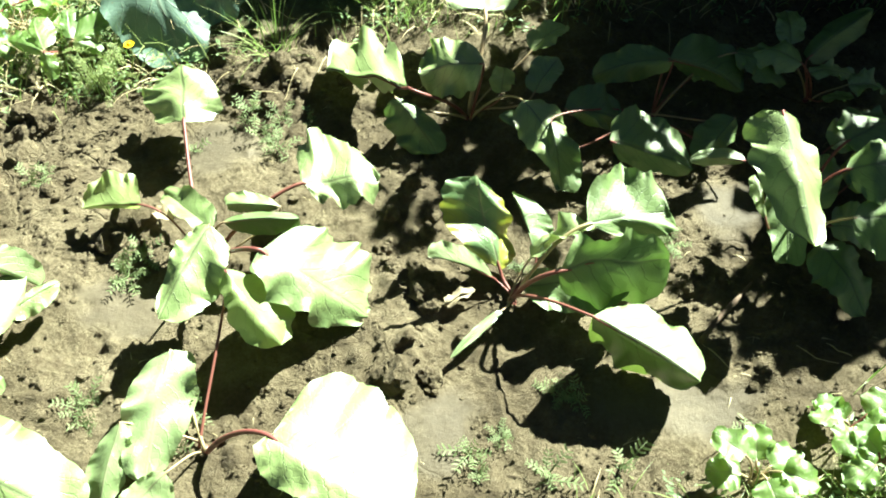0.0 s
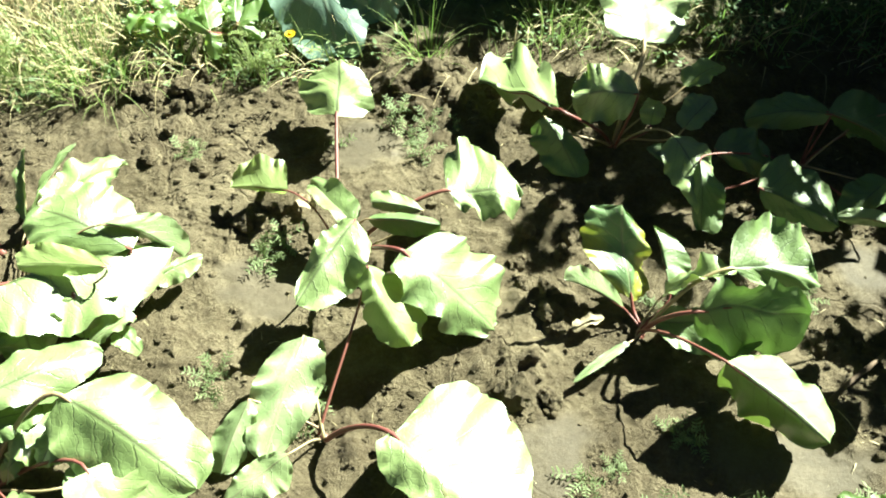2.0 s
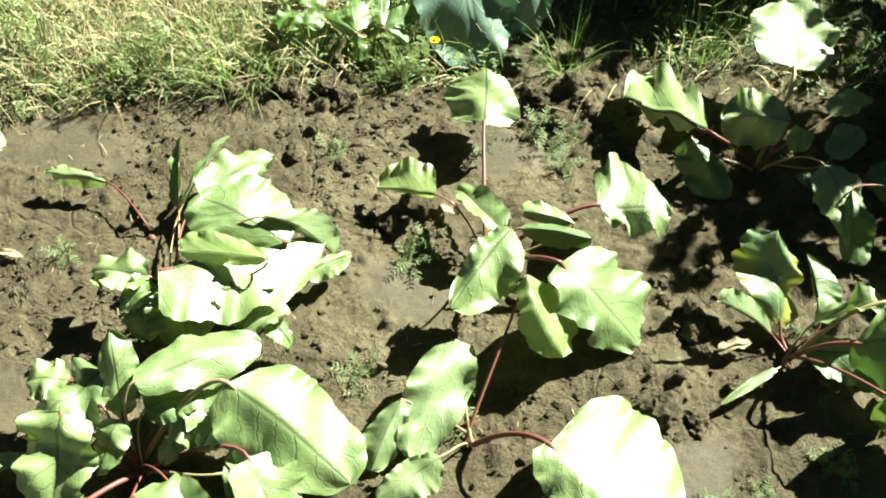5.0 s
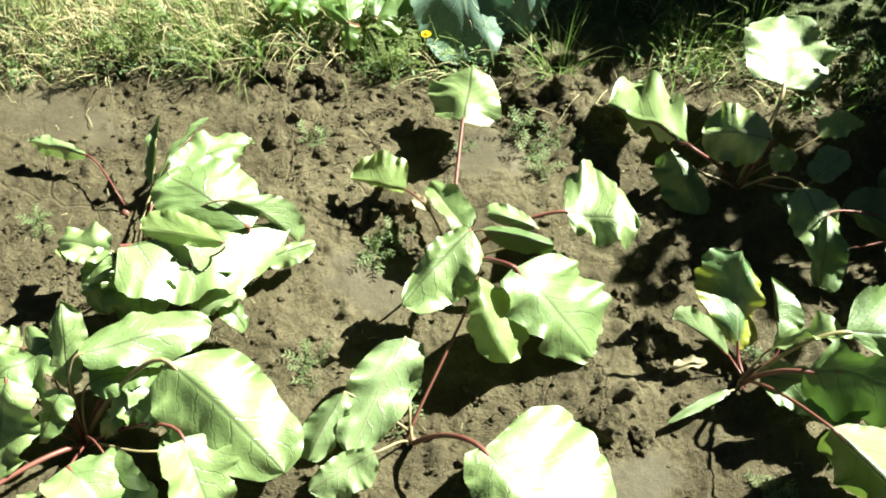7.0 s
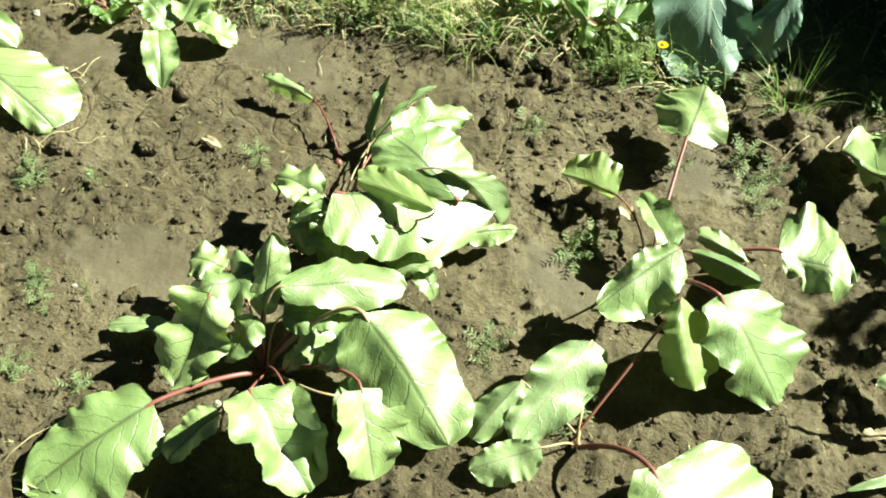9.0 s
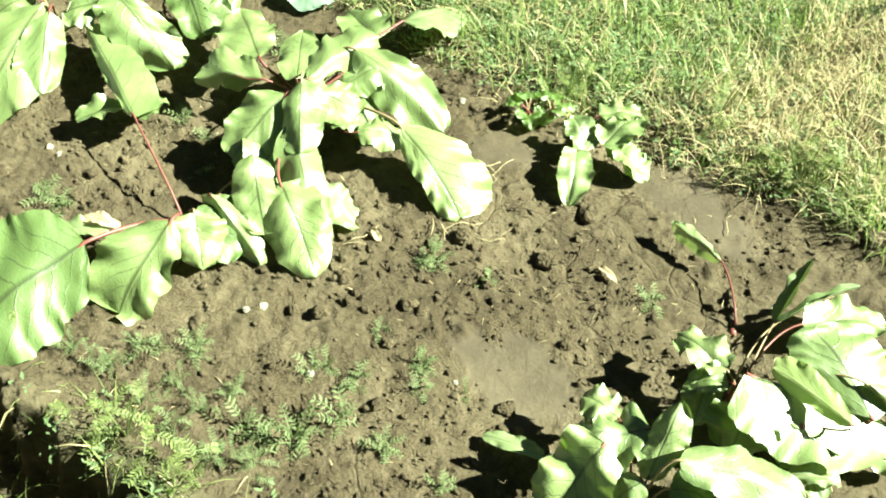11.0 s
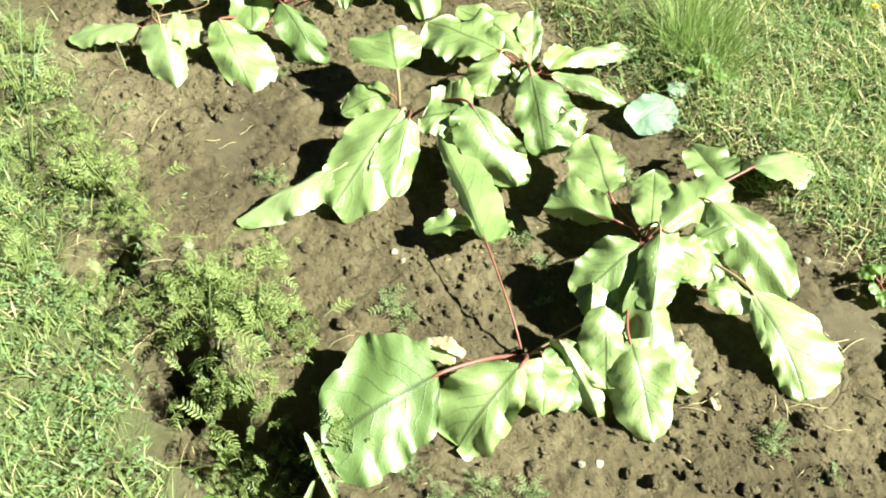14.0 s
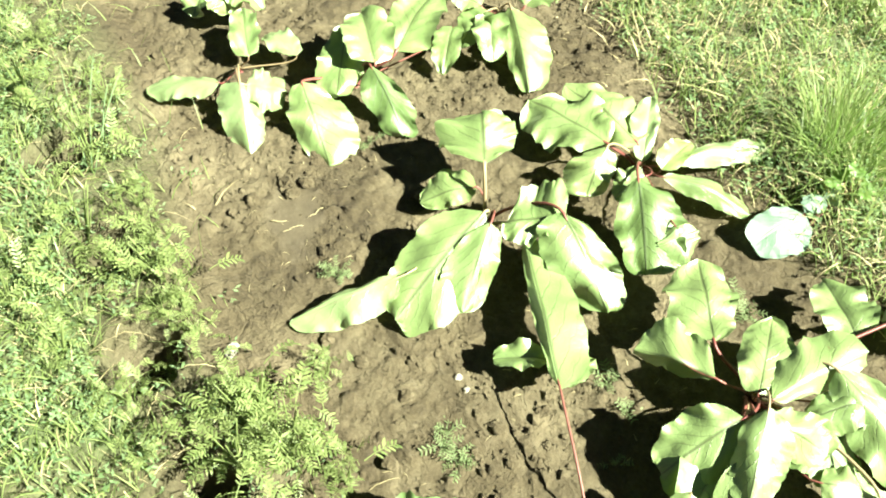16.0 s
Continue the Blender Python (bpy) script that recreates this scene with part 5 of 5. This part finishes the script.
single_leaves("large_leaf_plant", (-0.46, 1.56), "large plant with broad matt bluish-green leaves at the far edge", "plant", (
    ((-0.480, 1.545, 0.200), (-0.375, 1.375, 0.010), (-0.505, 1.412, 0.105), (-0.350, 1.490, 0.105), 0.040),
    ((-0.300, 1.530, 0.160), (-0.315, 1.455, 0.040), (-0.350, 1.490, 0.090), (-0.265, 1.495, 0.090), 0.030),
    ((-0.727, 1.400, 0.080), (-0.719, 1.301, 0.015), (-0.761, 1.338, 0.050), (-0.678, 1.346, 0.050), 0.020),
    ((-0.742, 1.504, 0.120), (-0.814, 1.397, 0.050), (-0.795, 1.464, 0.100), (-0.752, 1.423, 0.070), 0.030),
    ((-0.739, 1.570, 0.120), (-0.683, 1.534, 0.060), (-0.732, 1.533, 0.090), (-0.681, 1.578, 0.090), 0.020),
    ((-0.570, 1.588, 0.140), (-0.618, 1.563, 0.060), (-0.619, 1.592, 0.100), (-0.563, 1.549, 0.080), 0.030)), BLUE_LEAF)
single_leaves("young_cabbage", (-2.000, 0.735), "young plant with round pale bluish leaves near the grass", "plant", (
    ((-2.022, 0.765, 0.030), (-1.985, 0.640, 0.022), (-2.045, 0.690, 0.040), (-1.945, 0.720, 0.018), 0.022),
    ((-2.018, 0.787, 0.030), (-2.055, 0.788, 0.045), (-2.039, 0.766, 0.035), (-2.035, 0.815, 0.035), 0.008),
    ((-2.032, 0.820, 0.030), (-2.060, 0.849, 0.040), (-2.057, 0.823, 0.035), (-2.034, 0.846, 0.035), 0.006)), CABBAGE_LEAF, 0.35)
single_leaves("bean_plant", (-0.585, 1.375), "young plant with three-part light green leaves", "plant", (
    ((-0.599, 1.319, 0.090), (-0.631, 1.382, 0.105), (-0.626, 1.345, 0.100), (-0.590, 1.368, 0.095), 0.008),
    ((-0.600, 1.314, 0.090), (-0.672, 1.345, 0.085), (-0.642, 1.348, 0.090), (-0.630, 1.319, 0.080), 0.010),
    ((-0.597, 1.313, 0.090), (-0.587, 1.284, 0.050), (-0.607, 1.302, 0.070), (-0.577, 1.308, 0.070), 0.010),
    ((-0.562, 1.357, 0.080), (-0.581, 1.417, 0.095), (-0.586, 1.381, 0.090), (-0.553, 1.397, 0.085), 0.008),
    ((-0.558, 1.355, 0.080), (-0.500, 1.403, 0.085), (-0.541, 1.414, 0.095), (-0.521, 1.370, 0.080), 0.010),
    ((-0.559, 1.351, 0.080), (-0.509, 1.346, 0.060), (-0.532, 1.368, 0.070), (-0.543, 1.341, 0.065), 0.010)), BEAN_LEAF, 0.7)


single_leaves("broad_grass", (-1.386, -0.233), "two broad light green grass blades beside the ditch", "grass", (
    ((-1.377, -0.232, 0.010), (-1.465, -0.250, 0.100), 0.013, 0.01, 0, 30), ((-1.356, -0.301, 0.010), (-1.399, -0.257, 0.060), 0.010, 0.01, 0, 30)), LEAF["pale"])
single_leaves("broad_grass", (-1.321, -0.380), "broad pale grass blades lying in the short grass", "grass", (
    ((-1.297, -0.372, 0.030), (-1.398, -0.487, 0.050), 0.016, 0.02, 0, 20), ((-1.327, -0.389, 0.030), (-1.445, -0.470, 0.060), 0.014, 0.02, 0, 20)), LEAF["pale"])


# yellow flower
def flower(at, head):
    ob = new("yellow_flower")
    ob.location = (*at, ground_z(*at))
    tagged(ob, "small bright yellow flower on a thin green stalk", "flower")
    top = Vector(head) - Vector(ob.location)
    v, f = tube(bezier(Vector((0, 0, -0.005)), top * 0.5 + Vector((0.01, 0, 0.01)), top, 8), [0.0013] * 8, 6)
    mesh_object("stalk", v, f, WEED, ob)
    v, f = tube([top + Vector((0, 0, q)) for q in (-0.004, 0.0, 0.004, 0.006)], [0.002, 0.004, 0.004, 0.002], 10)
    mesh_object("flower_centre", v, f, PETAL, ob)
    for i in range(14):
        a, L = i * 0.4488, 0.0075
        d, w = Vector((math.cos(a), math.sin(a), 0.25)), Vector((-math.sin(a), math.cos(a), 0)) * 0.0028
        p = top + d * 0.003
        mesh_object("petal", [p - w * 0.5, p + w * 0.5, p + d * L * 0.6 + w, p + d * L, p + d * L * 0.6 - w], [(0, 1, 2, 4), (4, 2, 3)], PETAL, ob)


flower((-0.472, 1.352), (-0.458, 1.353, 0.070))
flower((-1.718, -0.777), (-1.708, -0.773, 0.040))
flower((-2.110, 1.372), (-2.104, 1.377, 0.060))
flower((-1.645, -0.789), (-1.634, -0.781, 0.040))


# ---- loose things on the soil ----
def lump(name, at, size, material, label, category, group, seed, flat=0.7):
    rs = random.Random(seed)
    bm = bmesh.new()
    bmesh.ops.create_icosphere(bm, subdivisions=3, radius=1.0)
    off = Vector((rs.uniform(0, 50), rs.uniform(0, 50), rs.uniform(0, 50)))
    for q in bm.verts:
        k = 1 + 0.45 * noise.noise(q.co * 0.9 + off) + 0.3 * noise.noise(q.co * 2.4 + off) + 0.2 * noise.noise(q.co * 5.5 + off) + 0.12 * noise.noise(q.co * 12.0 + off)
        q.co = Vector((q.co.x * k, q.co.y * k * rs.uniform(0.98, 1.02), q.co.z * k * flat)) * size
    me = bpy.data.meshes.new(name)
    bm.to_mesh(me)
    bm.free()
    me.materials.append(material)
    ob = new(name, me)
    ob.matrix_basis = pose(*at, ground_z(*at) + size * flat * 0.35, rs.uniform(-15, 15), rs.uniform(-15, 15), rs.uniform(0, 360))
    return tagged(ob, label, category, group=group)


for i, (at, s) in enumerate((((-1.992, -0.347), 0.011), ((-1.825, 0.046), 0.006), ((-0.976, 0.379), 0.005), ((-1.283, 0.199), 0.007), ((-1.853, 0.039), 0.006),
                             ((-1.122, 0.198), 0.006), ((-1.520, 0.777), 0.008), ((-0.660, 0.361), 0.005), ((-2.010, -0.341), 0.009), ((-1.294, 0.172), 0.006))):
    lump("pebble", at, s, STONE, "small pale pebble on the soil", "pebble", "pebbles", 200 + i)
for i, (at, s) in enumerate((((-1.103, 0.665), 0.017), ((-1.162, 0.813), 0.020), ((-1.256, 0.341), 0.015), ((-1.216, 0.269), 0.014), ((-2.278, 0.075), 0.022),
                             ((-0.590, 1.207), 0.022), ((-0.737, 1.267), 0.020), ((-0.674, 1.274), 0.017), ((-0.805, 1.175), 0.019), ((-0.640, 1.253), 0.020), ((-0.975, 1.119), 0.014),
                             ((-0.386, 1.008), 0.032), ((0.058, 0.737), 0.017), ((0.084, 0.796), 0.012), ((-2.297, 0.053), 0.016), ((-2.385, -0.197), 0.018), ((-0.896, 0.415), 0.013),
                             ((0.507, 0.898), 0.014), ((-1.097, 0.660), 0.015), ((-1.219, 0.566), 0.016), ((0.110, 0.857), 0.017),
                             ((-0.723, 1.264), 0.022), ((-0.691, 1.298), 0.020), ((-0.628, 1.278), 0.019), ((-0.591, 1.215), 0.022), ((-0.636, 1.222), 0.016), ((-0.718, 1.204), 0.015), ((-0.804, 1.189), 0.020), ((-0.821, 1.153), 0.011), ((-0.686, 1.236), 0.014), ((-0.635, 1.061), 0.017), ((-0.539, 1.119), 0.010), ((-0.547, 1.065), 0.012), ((-0.679, 1.104), 0.011), ((-0.621, 1.126), 0.010), ((-0.425, 0.960), 0.022), ((0.109, 1.035), 0.016), ((0.099, 0.996), 0.014), ((0.040, 1.027), 0.014), ((0.099, 0.878), 0.020), ((0.066, 0.731), 0.030), ((0.120, 0.734), 0.018), ((0.172, 0.802), 0.014), ((0.028, 0.963), 0.014), ((0.070, 1.100), 0.015), ((0.047, 0.925), 0.012), ((-0.249, 1.326), 0.020), ((-0.190, 1.356), 0.022), ((-0.151, 1.387), 0.020), ((-0.198, 1.270), 0.016), ((-0.072, 1.343), 0.018), ((0.089, 0.920), 0.016), ((0.512, 0.904), 0.012), ((0.532, 0.931), 0.012), ((-1.215, 0.277), 0.012), ((-1.098, 0.661), 0.014), ((-1.258, 0.342), 0.013), ((-1.146, 0.405), 0.012), ((-1.325, 0.096), 0.012), ((-1.250, 0.238), 0.011), ((-1.138, 0.789), 0.016), ((-1.110, 0.541), 0.012), ((-0.935, 0.571), 0.011), ((-1.099, 0.330), 0.011), ((-2.358, -0.189), 0.016), ((-2.363, -0.270), 0.013), ((-2.382, -0.156), 0.014), ((-1.719, -0.110), 0.014), ((-1.839, -0.057), 0.012), ((-1.817, 0.120), 0.013), ((-1.927, -0.121), 0.012), ((-1.991, -0.173), 0.014), ((-1.736, 0.078), 0.012), ((-1.748, 0.160), 0.012), ((-1.091, 0.663), 0.014), ((-1.142, 0.795), 0.016), ((-0.601, 1.189), 0.012), ((-0.643, 1.079), 0.014), ((-0.520, 1.098), 0.010), ((-0.775, 0.484), 0.012), ((-1.013, 0.253), 0.013), ((-0.894, 0.423), 0.013), ((-0.692, 1.207), 0.014), ((-1.123, 0.413), 0.011))):
    lump("soil_clod", at, s, SOIL, "lump of dry brown soil lying on the bed", "soil clod", "larger soil clods", 300 + i, 0.75)


def stick(name, pts, radius, material, label, category, group=""):
    base = Vector(pts[0])
    v, f = tube([Vector(p) - base for p in pts], [radius] * (len(pts) - 1) + [radius * 0.5], 6)
    ob = mesh_object(name, v, f, material)
    ob.location = base
    return tagged(ob, label, category, group=group)


rs_s = random.Random(90)
for at in ((-2.288, -0.226), (-2.266, -0.200), (-2.291, -0.151), (-1.319, 0.691), (-1.320, 0.728), (-1.251, 0.547), (-1.251, 0.573), (-1.187, 0.606), (0.080, 1.420),
           (0.070, 1.324), (-0.208, 1.487), (0.679, 0.774), (0.714, 0.789), (0.539, 0.770), (-1.257, 0.550), (-1.243, 0.586), (-1.335, 0.716), (-1.316, 0.395), (-1.319, 0.419),
           (-0.168, 1.311), (-0.219, 1.299), (-0.119, 1.368), (-0.972, 0.983), (-1.078, 1.262), (-1.270, 0.537), (-1.327, 0.712)):
    a, L = rs_s.uniform(0, 6.28), rs_s.uniform(0.03, 0.075)
    c = rs_s.uniform(-0.5, 0.5)
    pts = []
    for k in range(5):
        s = k / 4 - 0.5
        x, y = at[0] + L * s * math.cos(a + c * s), at[1] + L * s * math.sin(a + c * s)
        pts.append((x, y, ground_z(x, y) + 0.003 + 0.006 * rs_s.random()))
    stick("dry_straw", pts, rs_s.uniform(0.0005, 0.001), STRAW, "thin dry straw lying on the soil", "straw", "straws on the soil")
for i, (p, q) in enumerate((((-2.503, -0.597, 0.000), (-2.727, -0.618, 0.160)), ((-2.503, -0.597, 0.000), (-2.681, -0.534, 0.200)), ((-2.503, -0.597, 0.000), (-2.644, -0.482, 0.180)),
                         ((-2.548, -0.573, 0.000), (-2.636, -0.520, 0.150)), ((-0.672, 1.393, 0.000), (-0.716, 1.467, 0.150)), ((-0.672, 1.393, 0.000), (-0.734, 1.423, 0.100)))):
    a, b = Vector(p), Vector(q)
    stick("weed_stalk", [a.lerp(b, t) + Vector((0, 0, 0.02 * math.sin(3.14 * t))) for t in (0, 0.25, 0.5, 0.75, 1)], 0.0013, COVER, "thin upright bluish-green weed stalk", "weed", "thin weed stalks")
# stands in for a line of sunlight between two leaf shadows
v = (0.515, 0.796, 0.012), (0.539, 0.828, 0.016), (0.572, 0.863, 0.018), (0.603, 0.901, 0.015)
stick("twig", v, 0.004, BARK, "grey-brown stick standing in for a lit slit between leaf shadows", "twig")


def scrap(at, to, w, label):
    ob = new("dry_leaf_scrap")
    ob.location = at
    tagged(ob, label, "dry leaf", group="dry leaves on the soil")
    leaf(ob, at, to, w, 0.008, 10, 25, "dry", stem=False, rows=14, cols=9)


scrap((0.135, 0.852, 0.008), (0.181, 0.877, 0.014), 0.02, "small bleached dry leaf lying on the soil")
scrap((-1.032, 0.728, 0.008), (-0.985, 0.727, 0.012), 0.012, "bleached scrap of a dry leaf on the soil")
scrap((-1.295, 0.438, 0.006), (-1.321, 0.440, 0.012), 0.012, "bleached scrap of a dry leaf beside a beet")
scrap((-0.357, 1.023, 0.010), (-0.317, 1.001, 0.015), 0.022, "withered brown leaf under the beet")


# ---- made-up shrubs that shade the far corner ----
def shrub(at, height, spread, n, label, seed):
    rs = np.random.RandomState(seed)
    ob = new("shrub")
    ob.location = (*at, 0)
    tagged(ob, label, "shrub", group="shrubs in the shade")
    verts, faces = [], []
    tips = []
    for i in range(9):
        a, r = rs.uniform(0, 6.28), spread * rs.uniform(0.2, 0.8)
        top = Vector((r * math.cos(a), r * math.sin(a), height * rs.uniform(0.6, 1.0)))
        v, f = tube(bezier(Vector((0.02 * math.cos(a), 0.02 * math.sin(a), -0.02)), Vector((top.x * 0.3, top.y * 0.3, top.z * 0.6)), top, 6), [0.009, 0.008, 0.007, 0.005, 0.004, 0.002], 6)
        q = len(verts)
        verts += v
        faces += [tuple(q + k for k in g) for g in f]
        tips.append(top)
    mesh_object("trunk", verts, faces, BARK, ob, "brown woody stems")
    verts, faces = [], []
    for i in range(n):
        c = tips[rs.randint(len(tips))] * float(rs.uniform(0.25, 1.05)) + Vector(rs.normal(0, 1, 3).tolist()) * spread * 0.22
        if c.z < 0.03:
            continue
        L = rs.uniform(0.04, 0.085)
        d = Vector(rs.normal(0, 1, 3).tolist()).normalized()
        d.z *= 0.5
        w = d.cross(Vector((0, 0, 1)))
        w = w.normalized() * L * 0.3
        q = len(verts)
        drop = Vector((0, 0, -0.25 * L))
        verts += [c, c + d * L * 0.4 + w, c + d * L * 0.75 + w * 0.7 + drop * 0.5, c + d * L + drop, c + d * L * 0.75 - w * 0.7 + drop * 0.5, c + d * L * 0.4 - w]
        faces += [(q, q + 1, q + 5), (q + 1, q + 2, q + 4, q + 5), (q + 2, q + 3, q + 4)]
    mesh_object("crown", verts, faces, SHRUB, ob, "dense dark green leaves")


# No shrub is known here; places and heights follow the shade wanted.
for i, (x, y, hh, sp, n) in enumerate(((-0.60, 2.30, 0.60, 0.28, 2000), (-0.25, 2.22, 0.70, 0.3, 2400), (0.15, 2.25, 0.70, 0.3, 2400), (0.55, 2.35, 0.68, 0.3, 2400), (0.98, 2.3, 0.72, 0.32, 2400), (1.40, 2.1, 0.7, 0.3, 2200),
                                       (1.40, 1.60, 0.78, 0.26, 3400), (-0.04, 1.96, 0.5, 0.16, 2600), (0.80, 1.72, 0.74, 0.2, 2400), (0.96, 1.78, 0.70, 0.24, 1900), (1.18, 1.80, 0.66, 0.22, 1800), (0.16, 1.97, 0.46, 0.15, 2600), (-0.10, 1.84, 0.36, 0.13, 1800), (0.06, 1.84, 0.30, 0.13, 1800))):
    shrub((x, y), hh, sp, n, "leafy dark green shrub, added to cast shade on the far corner", 400 + i)
